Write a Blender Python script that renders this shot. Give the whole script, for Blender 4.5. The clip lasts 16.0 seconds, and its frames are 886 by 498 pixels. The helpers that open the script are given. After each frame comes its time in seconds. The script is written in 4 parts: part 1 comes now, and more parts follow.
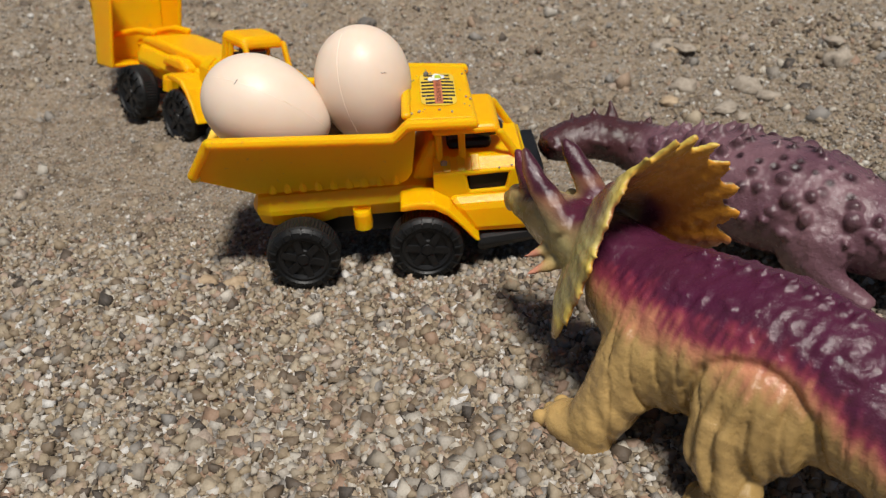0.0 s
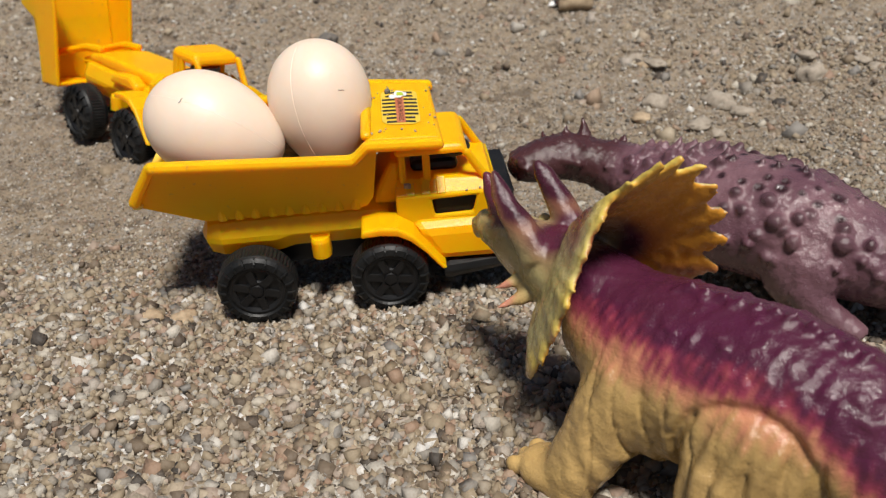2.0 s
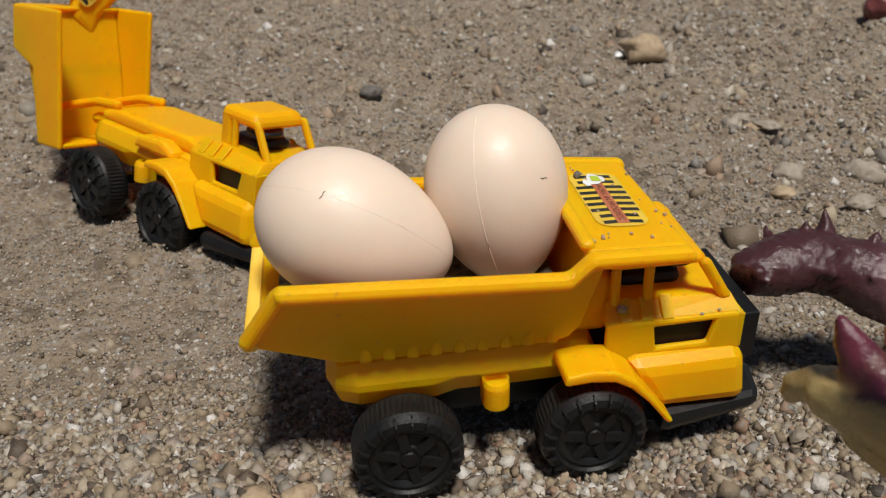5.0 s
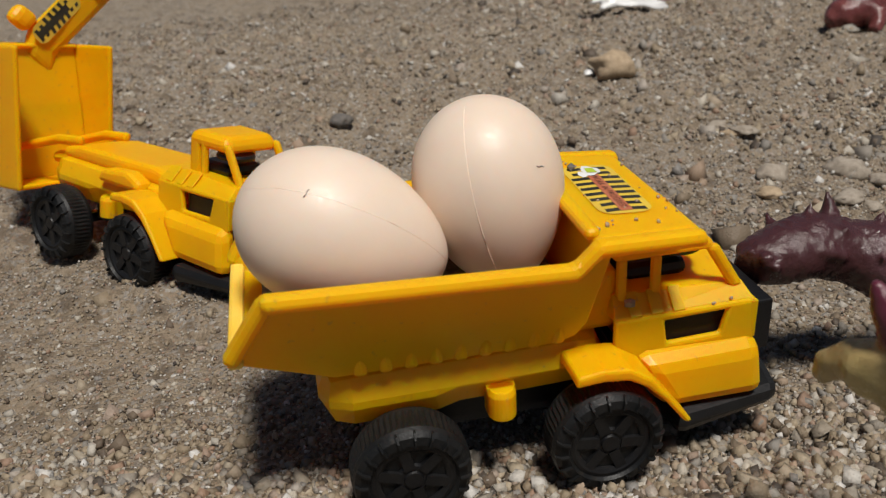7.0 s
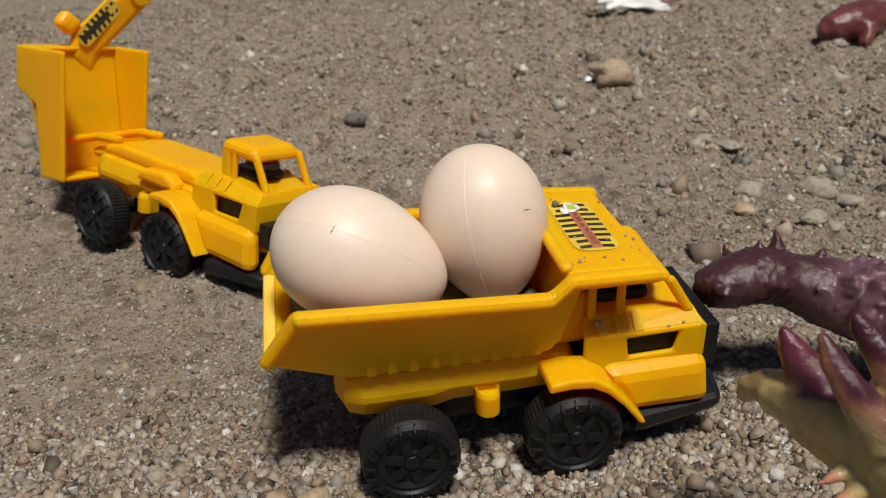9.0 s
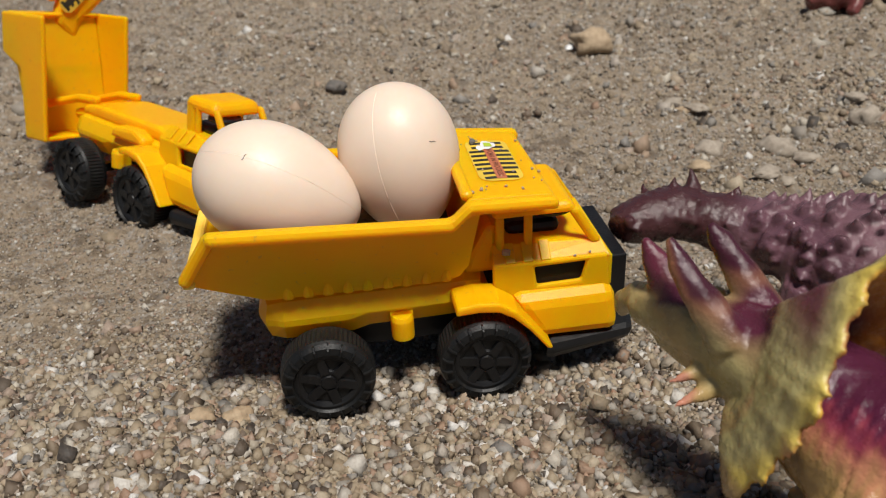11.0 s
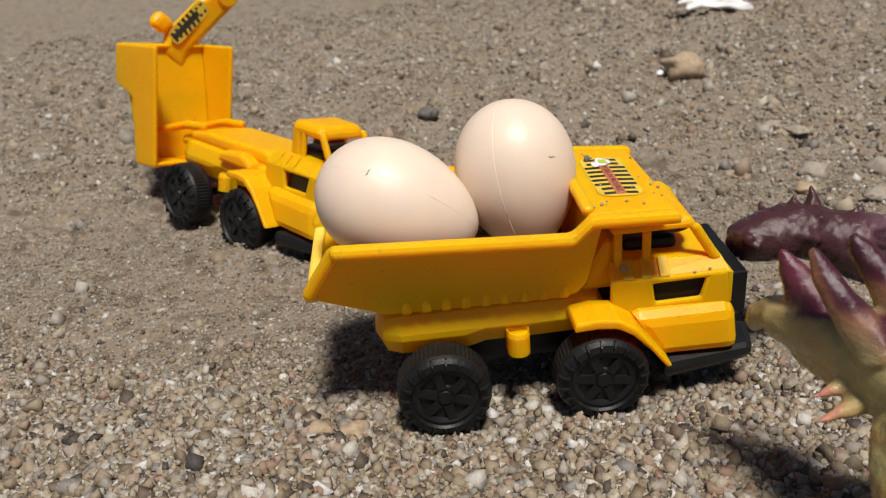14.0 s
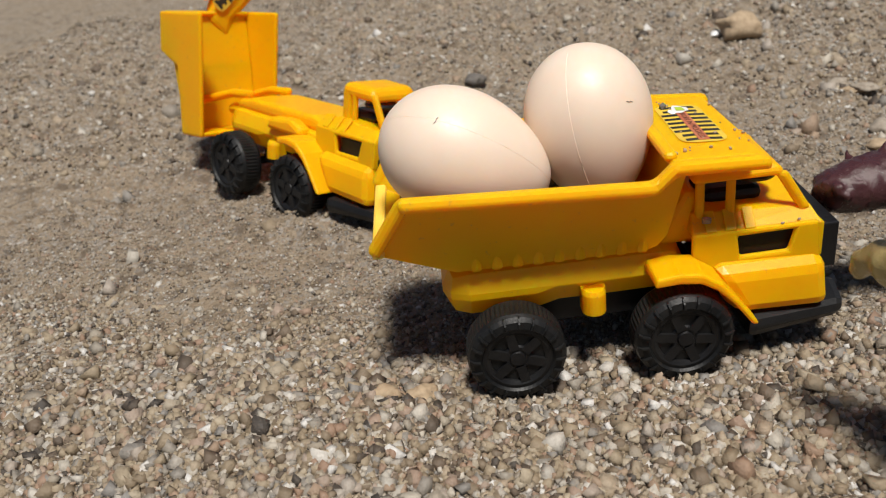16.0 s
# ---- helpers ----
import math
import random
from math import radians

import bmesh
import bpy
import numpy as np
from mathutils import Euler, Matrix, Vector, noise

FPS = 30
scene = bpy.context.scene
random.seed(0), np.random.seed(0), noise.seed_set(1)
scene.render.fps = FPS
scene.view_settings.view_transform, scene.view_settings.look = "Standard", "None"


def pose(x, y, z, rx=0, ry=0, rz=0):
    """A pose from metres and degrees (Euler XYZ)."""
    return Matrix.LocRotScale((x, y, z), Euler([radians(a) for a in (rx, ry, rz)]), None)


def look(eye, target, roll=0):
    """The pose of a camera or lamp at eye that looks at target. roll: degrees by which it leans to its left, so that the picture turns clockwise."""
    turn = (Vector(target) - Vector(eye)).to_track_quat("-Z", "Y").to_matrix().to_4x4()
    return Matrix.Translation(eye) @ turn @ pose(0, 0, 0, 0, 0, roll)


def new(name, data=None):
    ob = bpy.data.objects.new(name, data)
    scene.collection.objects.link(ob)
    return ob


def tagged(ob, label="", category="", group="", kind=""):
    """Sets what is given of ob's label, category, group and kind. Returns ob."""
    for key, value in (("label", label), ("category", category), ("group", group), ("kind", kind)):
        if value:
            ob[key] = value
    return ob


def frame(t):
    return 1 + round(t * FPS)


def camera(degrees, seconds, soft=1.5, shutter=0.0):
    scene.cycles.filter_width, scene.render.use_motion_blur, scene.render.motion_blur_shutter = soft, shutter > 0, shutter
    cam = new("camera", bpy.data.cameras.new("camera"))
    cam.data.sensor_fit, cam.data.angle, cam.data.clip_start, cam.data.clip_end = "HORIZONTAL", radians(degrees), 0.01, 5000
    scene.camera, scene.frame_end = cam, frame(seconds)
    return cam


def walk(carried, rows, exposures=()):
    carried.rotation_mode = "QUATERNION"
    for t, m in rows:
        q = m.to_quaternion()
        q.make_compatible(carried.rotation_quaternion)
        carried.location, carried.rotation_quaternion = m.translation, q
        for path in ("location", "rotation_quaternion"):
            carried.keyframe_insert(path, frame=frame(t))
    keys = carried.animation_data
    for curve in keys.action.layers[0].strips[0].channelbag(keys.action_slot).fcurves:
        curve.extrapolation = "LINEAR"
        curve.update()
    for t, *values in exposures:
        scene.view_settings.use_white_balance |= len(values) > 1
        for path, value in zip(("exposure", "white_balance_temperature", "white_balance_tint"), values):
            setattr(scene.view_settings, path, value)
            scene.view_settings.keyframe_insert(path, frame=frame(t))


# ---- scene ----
cam = camera(54.6, 16.0, 1.15)
cam.data.dof.use_dof, cam.data.dof.focus_distance, cam.data.dof.aperture_fstop = True, 0.275, 25.0
PATH = [
    (0, (0.00992, -0.00471, 0.19006), (-0.00555, 0.34397, -0.00534), -4.93),
    (0.5, (0.03750, -0.01408, 0.18454), (0.01295, 0.33456, -0.01000), -5.87),
    (1, (0.02039, 0.00027, 0.18479), (-0.00096, 0.34915, -0.00970), -5.84),
    (1.5, (-0.00956, 0.01630, 0.18661), (-0.02024, 0.36692, -0.00562), -5.01),
    (2, (0.01116, 0.01819, 0.18259), (0.01060, 0.37028, -0.00724), -4.46),
    (2.5, (0.05729, 0.00594, 0.18084), (0.05989, 0.35894, -0.00726), -4.67),
    (3, (0.07334, -0.00770, 0.17317), (0.06804, 0.34689, -0.01186), -5.57),
    (3.5, (0.02985, 0.01840, 0.17568), (0.02475, 0.37332, -0.00874), -5.34),
    (4, (-0.04072, 0.06881, 0.18284), (-0.03596, 0.42368, -0.00166), -3.77),
    (6.5, (-0.07313, 0.13542, 0.13902), (-0.02493, 0.50114, -0.01565), -4.40),
    (7, (-0.07205, 0.13039, 0.15103), (-0.02803, 0.49641, -0.00417), -4.99),
    (7.5, (-0.07024, 0.11474, 0.17369), (-0.03210, 0.47995, 0.01504), -5.11),
    (8, (-0.06443, 0.09801, 0.18098), (-0.02660, 0.46107, 0.01739), -4.37),
    (8.5, (-0.08223, 0.09486, 0.18865), (-0.04275, 0.45647, 0.02230), -3.43),
    (9, (-0.07396, 0.09753, 0.18352), (-0.03335, 0.45794, 0.01484), -3.07),
    (9.5, (-0.06631, 0.09966, 0.18039), (-0.02704, 0.45630, 0.00356), -3.01),
    (12, (-0.03007, 0.05571, 0.16153), (-0.01873, 0.42018, -0.00291), -4.87),
    (12.5, (-0.04453, 0.05790, 0.15847), (-0.03908, 0.42400, -0.00260), -5.09),
    (13, (-0.04700, 0.06352, 0.16329), (-0.04507, 0.43031, 0.00373), -5.14),
    (13.5, (-0.05180, 0.06702, 0.16195), (-0.05408, 0.43456, 0.00413), -5.51),
    (14, (-0.05581, 0.06937, 0.16682), (-0.06078, 0.43801, 0.01164), -5.74),
    (14.5, (-0.05999, 0.06739, 0.16321), (-0.06752, 0.43658, 0.00944), -5.95),
    (15, (-0.06375, 0.06790, 0.16180), (-0.07432, 0.43699, 0.00800), -6.18),
    (15.5, (-0.07435, 0.07356, 0.15703), (-0.08869, 0.44234, 0.00277), -6.39),
    (16, (-0.06850, 0.07835, 0.15450), (-0.08952, 0.44314, -0.00568), -7.50),
]
walk(cam, [(t, look(eye, target, roll)) for t, eye, target, roll in PATH],
     [(0, -0.08), (2, 0.08), (3, 0.25), (3.5, 0.40), (4, -0.02), (6.5, -0.32), (9.5, -0.24), (12, -0.02), (13, -0.04), (15, -0.06), (16, 0.02)])
# ---- light ----
SUN_FROM = Vector((0.12, -0.32, 0.94)).normalized()
world = bpy.data.worlds.new("sky")
scene.world = world
world.use_nodes = True
wn = world.node_tree.nodes
sky = wn.new("ShaderNodeTexSky")
sky.sky_type = "NISHITA"
sky.sun_disc = False
sky.sun_elevation = math.asin(SUN_FROM.z)
sky.sun_rotation = math.atan2(SUN_FROM.x, SUN_FROM.y)
world.node_tree.links.new(sky.outputs[0], wn["Background"].inputs[0])
wn["Background"].inputs[1].default_value = 0.037
sun = new("sun", bpy.data.lights.new("sun", "SUN"))
sun.data.energy = 5.0
sun.data.angle = radians(11)
sun.data.color = (1.0, 0.95, 0.88)
sun.matrix_world = look(SUN_FROM * 3, (0, 0.3, 0))


# ---- materials ----
def material(name):
    m = bpy.data.materials.new(name)
    m.use_nodes = True
    return m, m.node_tree.nodes, m.node_tree.links, m.node_tree.nodes["Principled BSDF"]


def mix_color(n, l, fac, a, b):
    k = n.new("ShaderNodeMix")
    k.data_type = "RGBA"
    for slot, v in ((0, fac), (6, a), (7, b)):
        if isinstance(v, (int, float)):
            k.inputs[slot].default_value = v
        elif isinstance(v, tuple):
            k.inputs[slot].default_value = (*v, 1)
        else:
            l.new(v, k.inputs[slot])
    return k.outputs[2]


def ramp(n, l, fac, stops, mode="LINEAR"):
    r = n.new("ShaderNodeValToRGB")
    r.color_ramp.interpolation = mode
    e = r.color_ramp.elements
    while len(e) < len(stops):
        e.new(0.5)
    for k, (p, c) in zip(e, stops):
        k.position = p
        k.color = (*c, 1) if isinstance(c, tuple) else (c, c, c, 1)
    l.new(fac, r.inputs[0])
    return r.outputs[0]


def noise_tex(n, l, scale, detail=4, rough=0.6, coords="Object"):
    c = n.new("ShaderNodeTexCoord")
    t = n.new("ShaderNodeTexNoise")
    t.inputs["Scale"].default_value = scale
    t.inputs["Detail"].default_value = detail
    t.inputs["Roughness"].default_value = rough
    l.new(c.outputs[coords], t.inputs["Vector"])
    return t.outputs[0]


def bump(n, l, height, bsdf, strength, distance):
    b = n.new("ShaderNodeBump")
    b.inputs["Strength"].default_value = strength
    b.inputs["Distance"].default_value = distance
    l.new(height, b.inputs["Height"])
    l.new(b.outputs[0], bsdf.inputs["Normal"])


def plastic(name, color, worn, rough, sss=0.0, radius=(0.004, 0.0016, 0.0003), relief=0.12, dust=0.0, glow=0.0):
    m, n, l, p = material(name)
    big = noise_tex(n, l, 60, 5)
    fine = noise_tex(n, l, 900, 3)
    base = mix_color(n, l, ramp(n, l, big, [(0.35, 0.0), (0.7, 1.0)]), color, worn)
    if dust:
        speck = ramp(n, l, noise_tex(n, l, 420, 2), [(0.66, 0.0), (0.74, dust)])
        base = mix_color(n, l, speck, base, (0.30, 0.22, 0.13))
    if color[0] < 0.01 or glow:
        p.inputs["Specular IOR Level"].default_value = 0.32
    l.new(base, p.inputs["Base Color"])
    l.new(ramp(n, l, fine, [(0.3, rough - 0.06), (0.7, rough + 0.1)]), p.inputs["Roughness"])
    if sss:
        p.inputs["Subsurface Weight"].default_value = sss
        p.inputs["Subsurface Radius"].default_value = radius
        p.inputs["Subsurface Scale"].default_value = 1.0
    bump(n, l, fine, p, relief, 0.0004)
    if glow:  # thin wall that lets some light through
        t = n.new("ShaderNodeBsdfTranslucent")
        t.inputs["Color"].default_value = (1.0, 0.34, 0.0, 1)
        k = n.new("ShaderNodeMixShader")
        k.inputs[0].default_value = glow
        l.new(p.outputs[0], k.inputs[1])
        l.new(t.outputs[0], k.inputs[2])
        l.new(k.outputs[0], n["Material Output"].inputs[0])
    return m


YELLOW = plastic("yellow_plastic", (1.0, 0.53, 0.002), (0.99, 0.485, 0.002), 0.36, sss=0.6, radius=(0.009, 0.0030, 0.0001), dust=0.3, glow=0.26)
PALE = plastic("worn_yellow_plastic", (0.88, 0.60, 0.10), (0.88, 0.50, 0.03), 0.45, sss=0.15)
BLACK = plastic("black_plastic", (0.006, 0.006, 0.007), (0.012, 0.012, 0.012), 0.40, relief=0.25)
RUBBER = plastic("black_tyre_plastic", (0.0045, 0.005, 0.0055), (0.011, 0.011, 0.011), 0.46, relief=0.35, dust=0.03)
EGG = plastic("egg_plastic", (0.745, 0.61, 0.495), (0.715, 0.575, 0.46), 0.44, sss=0.25, radius=(0.006, 0.003, 0.0018), relief=0.05)
SEAM = plastic("egg_seam", (0.92, 0.80, 0.68), (0.86, 0.68, 0.53), 0.45, relief=0.05)
INK = plastic("sticker_black", (0.015, 0.014, 0.012), (0.05, 0.045, 0.03), 0.4)
STICKER = plastic("sticker_yellow", (0.72, 0.50, 0.05), (0.62, 0.42, 0.05), 0.38)
BADGE = plastic("sticker_red", (0.42, 0.11, 0.05), (0.5, 0.2, 0.1), 0.4)
LETTER = plastic("sticker_letters", (0.05, 0.02, 0.015), (0.08, 0.03, 0.02), 0.4)
WHITE = plastic("white_foil", (0.80, 0.80, 0.78), (0.62, 0.62, 0.62), 0.3)
LIME = plastic("sticker_lime", (0.45, 0.55, 0.03), (0.35, 0.5, 0.05), 0.4)
PINK = plastic("pink_foil", (0.55, 0.22, 0.32), (0.6, 0.35, 0.4), 0.3)

# sand sheet
SAND, n, l, p = material("coarse_sand")
patch = noise_tex(n, l, 9, 5)
grain = n.new("ShaderNodeTexVoronoi")
grain.inputs["Scale"].default_value = 560
tc = n.new("ShaderNodeTexCoord")
l.new(tc.outputs["Object"], grain.inputs["Vector"])
fine = noise_tex(n, l, 1500, 4)
sep = n.new("ShaderNodeSeparateColor")
l.new(grain.outputs["Color"], sep.inputs[0])
tone = ramp(n, l, sep.outputs[0], [(0.0, (0.179, 0.137, 0.090)), (0.3, (0.293, 0.228, 0.159)), (0.6, (0.349, 0.282, 0.203)), (0.85, (0.268, 0.245, 0.217)), (1.0, (0.471, 0.432, 0.380))])
tone = mix_color(n, l, ramp(n, l, fine, [(0.4, 0.0), (0.7, 0.35)]), tone, (0.122, 0.091, 0.063))
tone = mix_color(n, l, ramp(n, l, patch, [(0.42, 0.0), (0.62, 0.35)]), tone, (0.293, 0.224, 0.149))
blotch = ramp(n, l, noise_tex(n, l, 75, 3, 0.55), [(0.53, 0.0), (0.66, 0.75)])
tone = mix_color(n, l, blotch, tone, (0.105, 0.076, 0.050))
l.new(tone, p.inputs["Base Color"])
p.inputs["Roughness"].default_value = 0.85
height = n.new("ShaderNodeMath")
height.operation = "MULTIPLY_ADD"
l.new(grain.outputs["Distance"], height.inputs[0])
height.inputs[1].default_value = -1.0
l.new(fine, height.inputs[2])
bump(n, l, height.outputs[0], p, 0.9, 0.0016)

# loose grains, each with its own tone
GRAIN, n, l, p = material("sand_grains")
geo = n.new("ShaderNodeNewGeometry")
tone = ramp(n, l, geo.outputs["Random Per Island"], [
    (0.0, (0.042, 0.036, 0.031)), (0.08, (0.118, 0.086, 0.059)), (0.22, (0.227, 0.175, 0.113)), (0.38, (0.302, 0.244, 0.167)),
    (0.52, (0.197, 0.186, 0.171)), (0.64, (0.353, 0.295, 0.211)), (0.74, (0.252, 0.158, 0.104)), (0.86, (0.361, 0.333, 0.288)), (0.94, (0.420, 0.376, 0.306)), (1.0, (0.554, 0.539, 0.513))])
fine = noise_tex(n, l, 1300, 4)
tone = mix_color(n, l, ramp(n, l, fine, [(0.48, 0.0), (0.75, 0.35)]), tone, (0.182, 0.136, 0.096))
l.new(tone, p.inputs["Base Color"])
l.new(ramp(n, l, fine, [(0.3, 0.45), (0.7, 0.8)]), p.inputs["Roughness"])
bump(n, l, fine, p, 0.8, 0.0005)


def stone_material(name, a, b):
    m, n, l, p = material(name)
    l.new(mix_color(n, l, ramp(n, l, noise_tex(n, l, 260, 6, 0.7), [(0.35, 0.0), (0.68, 1.0)]), a, b), p.inputs["Base Color"])
    p.inputs["Roughness"].default_value = 0.75
    bump(n, l, noise_tex(n, l, 700, 5, 0.7), p, 0.6, 0.0006)
    return m


TAN_STONE = stone_material("tan_stone", (0.42, 0.32, 0.21), (0.29, 0.21, 0.13))
GREY_STONE = stone_material("grey_stone", (0.36, 0.31, 0.25), (0.23, 0.19, 0.145))
OCHRE_STONE = stone_material("ochre_stone", (0.46, 0.32, 0.13), (0.33, 0.24, 0.14))
DARK_STONE = stone_material("dark_stone", (0.09, 0.085, 0.08), (0.15, 0.13, 0.11))
WET_SAND = stone_material("damp_sand", (0.20, 0.17, 0.13), (0.10, 0.085, 0.065))


def painted(name, rough, relief, scale):
    """Glossy toy paint whose colours lie in the mesh's attribute 'paint'."""
    m, n, l, p = material(name)
    a = n.new("ShaderNodeAttribute")
    a.attribute_name = "paint"
    big = noise_tex(n, l, 120, 5)
    dark = mix_color(n, l, ramp(n, l, big, [(0.35, 0.25), (0.65, 0.0)]), a.outputs["Color"], (0.05, 0.02, 0.02))
    l.new(dark, p.inputs["Base Color"])
    l.new(ramp(n, l, noise_tex(n, l, 300, 3), [(0.3, rough - 0.08), (0.7, rough + 0.1)]), p.inputs["Roughness"])
    bump(n, l, noise_tex(n, l, scale, 5, 0.65), p, relief, 0.0009)
    return m


HIDE = painted("painted_vinyl", 0.24, 0.45, 620)
ARMOUR = painted("brown_vinyl", 0.21, 0.6, 520)


# ---- mesh helpers ----
MM = 0.001


def mesh_of(bm, name, smooth=False):
    me = bpy.data.meshes.new(name)
    bmesh.ops.recalc_face_normals(bm, faces=bm.faces[:])
    bm.to_mesh(me)
    bm.free()
    if smooth:
        me.polygons.foreach_set("use_smooth", [True] * len(me.polygons))
    return me


def part(name, bm, mat, parent=None, label="", smooth=False):
    ob = new(name, mesh_of(bm, name, smooth))
    ob.data.materials.append(mat)
    if parent:
        ob.parent = parent
    return tagged(ob, label)


def soften(bm, width, segments=2):
    bmesh.ops.recalc_face_normals(bm, faces=bm.faces[:])
    edges = [e for e in bm.edges if len(e.link_faces) == 2 and e.calc_face_angle(0) > 0.35]
    bmesh.ops.bevel(bm, geom=edges, offset=width, segments=segments, affect="EDGES", profile=0.5, clamp_overlap=True)
    return bm


def hexa(bm, corners):
    """A block from eight corners: four below, four above, each going round."""
    v = [bm.verts.new(c) for c in corners]
    for f in ((0, 3, 2, 1), (4, 5, 6, 7), (0, 1, 5, 4), (1, 2, 6, 5), (2, 3, 7, 6), (3, 0, 4, 7)):
        bm.faces.new([v[i] for i in f])


def box(bm, x0, x1, y0, y1, z0, z1):
    hexa(bm, [(x * MM, y * MM, z * MM) for z in (z0, z1) for x, y in ((x0, y0), (x1, y0), (x1, y1), (x0, y1))])


def prism(bm, profile, y0, y1):
    """A side profile of (x, z) in millimetres, drawn out from y0 to y1."""
    a = [bm.verts.new((x * MM, y0 * MM, z * MM)) for x, z in profile]
    b = [bm.verts.new((x * MM, y1 * MM, z * MM)) for x, z in profile]
    bm.faces.new(a)
    bm.faces.new(b[::-1])
    for i in range(len(a)):
        j = (i + 1) % len(a)
        bm.faces.new((a[j], a[i], b[i], b[j]))


def bar(bm, points, a, b):
    """A bar along points with a section spanned by a and b, in millimetres."""
    a, b = Vector(a) * MM / 2, Vector(b) * MM / 2
    rings = [[bm.verts.new(Vector(q) * MM + s * a + t * b) for s, t in ((-1, -1), (1, -1), (1, 1), (-1, 1))] for q in points]
    for r, s in zip(rings, rings[1:]):
        for i in range(4):
            bm.faces.new((r[i], r[(i + 1) % 4], s[(i + 1) % 4], s[i]))
    bm.faces.new(rings[0][::-1])
    bm.faces.new(rings[-1])


def window_wall(bm, outer, inner, y0, y1):
    """A wall panel (x, z) with a four-cornered opening, from y0 to y1."""
    rings = [[bm.verts.new((x * MM, y * MM, z * MM)) for x, z in q] for y in (y0, y1) for q in (outer, inner)]
    o0, i0, o1, i1 = rings
    for k in range(4):
        j = (k + 1) % 4
        bm.faces.new((o0[k], o0[j], i0[j], i0[k]))
        bm.faces.new((o1[j], o1[k], i1[k], i1[j]))
        bm.faces.new((o0[j], o0[k], o1[k], o1[j]))
        bm.faces.new((i0[k], i0[j], i1[j], i1[k]))


def lathe(bm, profile, segments, axis="y", wobble=None):
    """Turns a profile of (radius, along) in millimetres round the axis."""
    rings = []
    for k, (r, h) in enumerate(profile):
        ring = []
        for i in range(segments):
            a = 2 * math.pi * i / segments
            q = r + (wobble(k, i) if wobble else 0)
            c = (q * math.cos(a), h, q * math.sin(a)) if axis == "y" else (q * math.cos(a), q * math.sin(a), h)
            ring.append(bm.verts.new(Vector(c) * MM))
        rings.append(ring)
    for r, s in zip(rings, rings[1:]):
        for i in range(segments):
            j = (i + 1) % segments
            bm.faces.new((r[i], r[j], s[j], s[i]))
    bm.faces.new(rings[0])
    bm.faces.new(rings[-1][::-1])


def tube(bm, stations, sides=18):
    """A closed limb through stations (x, y, z, half width, half height) in millimetres."""
    pts = [Vector(q[:3]) for q in stations]
    rings = []
    for i, q in enumerate(stations):
        t = (pts[min(i + 1, len(pts) - 1)] - pts[max(i - 1, 0)]).normalized()
        side = Vector((0, 0, 1)).cross(t)
        side = Vector((0, 1, 0)) if side.length < 0.35 else side.normalized()
        up = t.cross(side).normalized()
        side = up.cross(t)
        rings.append([bm.verts.new((pts[i] + side * q[3] * math.cos(a) + up * q[4] * math.sin(a)) * MM) for a in (2 * math.pi * k / sides for k in range(sides))])
    for r, s in zip(rings, rings[1:]):
        for k in range(sides):
            j = (k + 1) % sides
            bm.faces.new((r[k], r[j], s[j], s[k]))
    bm.faces.new(rings[0][::-1])
    bm.faces.new(rings[-1])


def cone(bm, base, tip, r, sides=10):
    tube(bm, [(*base, r, r), (*(Vector(base).lerp(Vector(tip), 0.5)), r * 0.55, r * 0.55), (*tip, 0.25, 0.25)], sides)


def ball(bm, c, rx, ry, rz):
    m = Matrix.Translation(Vector(c) * MM) @ Matrix.Diagonal((rx * MM, ry * MM, rz * MM, 1))
    bmesh.ops.create_uvsphere(bm, u_segments=18, v_segments=12, radius=1, matrix=m)


def melted(name, bm, voxel, smooth):
    """Overlapping closed forms as one even skin."""
    raw = new(name, mesh_of(bm, name))
    r = raw.modifiers.new("melt", "REMESH")
    r.mode, r.voxel_size = "VOXEL", voxel
    if smooth:
        s = raw.modifiers.new("soft", "SMOOTH")
        s.factor, s.iterations = 0.5, smooth
    me = bpy.data.meshes.new_from_object(raw.evaluated_get(bpy.context.evaluated_depsgraph_get()))
    old = raw.data
    bpy.data.objects.remove(raw)
    bpy.data.meshes.remove(old)
    return me


def moulded(name, body, crisp, voxel, soft, smooth, relief, paint, mat):
    """A body melted soft, with crisp forms set on it, relief(co, normal) pressed into its skin and paint(co, normal) on it."""
    me = melted(name, body, voxel * 1.3, soft)
    if crisp:
        crisp.from_mesh(me)
        bpy.data.meshes.remove(me)
        me = melted(name, crisp, voxel, smooth)
    me.name = name
    k = len(me.vertices)
    co, no = np.empty(k * 3), np.empty(k * 3)
    me.vertices.foreach_get("co", co)
    me.vertex_normals.foreach_get("vector", no)
    co, no = co.reshape(-1, 3) / MM, no.reshape(-1, 3)
    color = np.ones((k, 4))
    color[:, :3] = paint(co, no)
    co = co + no * relief(co, no)[:, None]
    me.vertices.foreach_set("co", (co * MM).ravel())
    me.color_attributes.new("paint", "FLOAT_COLOR", "POINT").data.foreach_set("color", color.ravel())
    me.polygons.foreach_set("use_smooth", [True] * len(me.polygons))
    me.materials.clear()
    me.materials.append(mat)
    me.update()
    return new(name, me)


def blend(a, b, t):
    t = np.clip(t, 0, 1)[:, None]
    return np.asarray(a) * (1 - t) + np.asarray(b) * t


def step(lo, hi, v):
    t = np.clip((v - lo) / (hi - lo), 0, 1)
    return t * t * (3 - 2 * t)


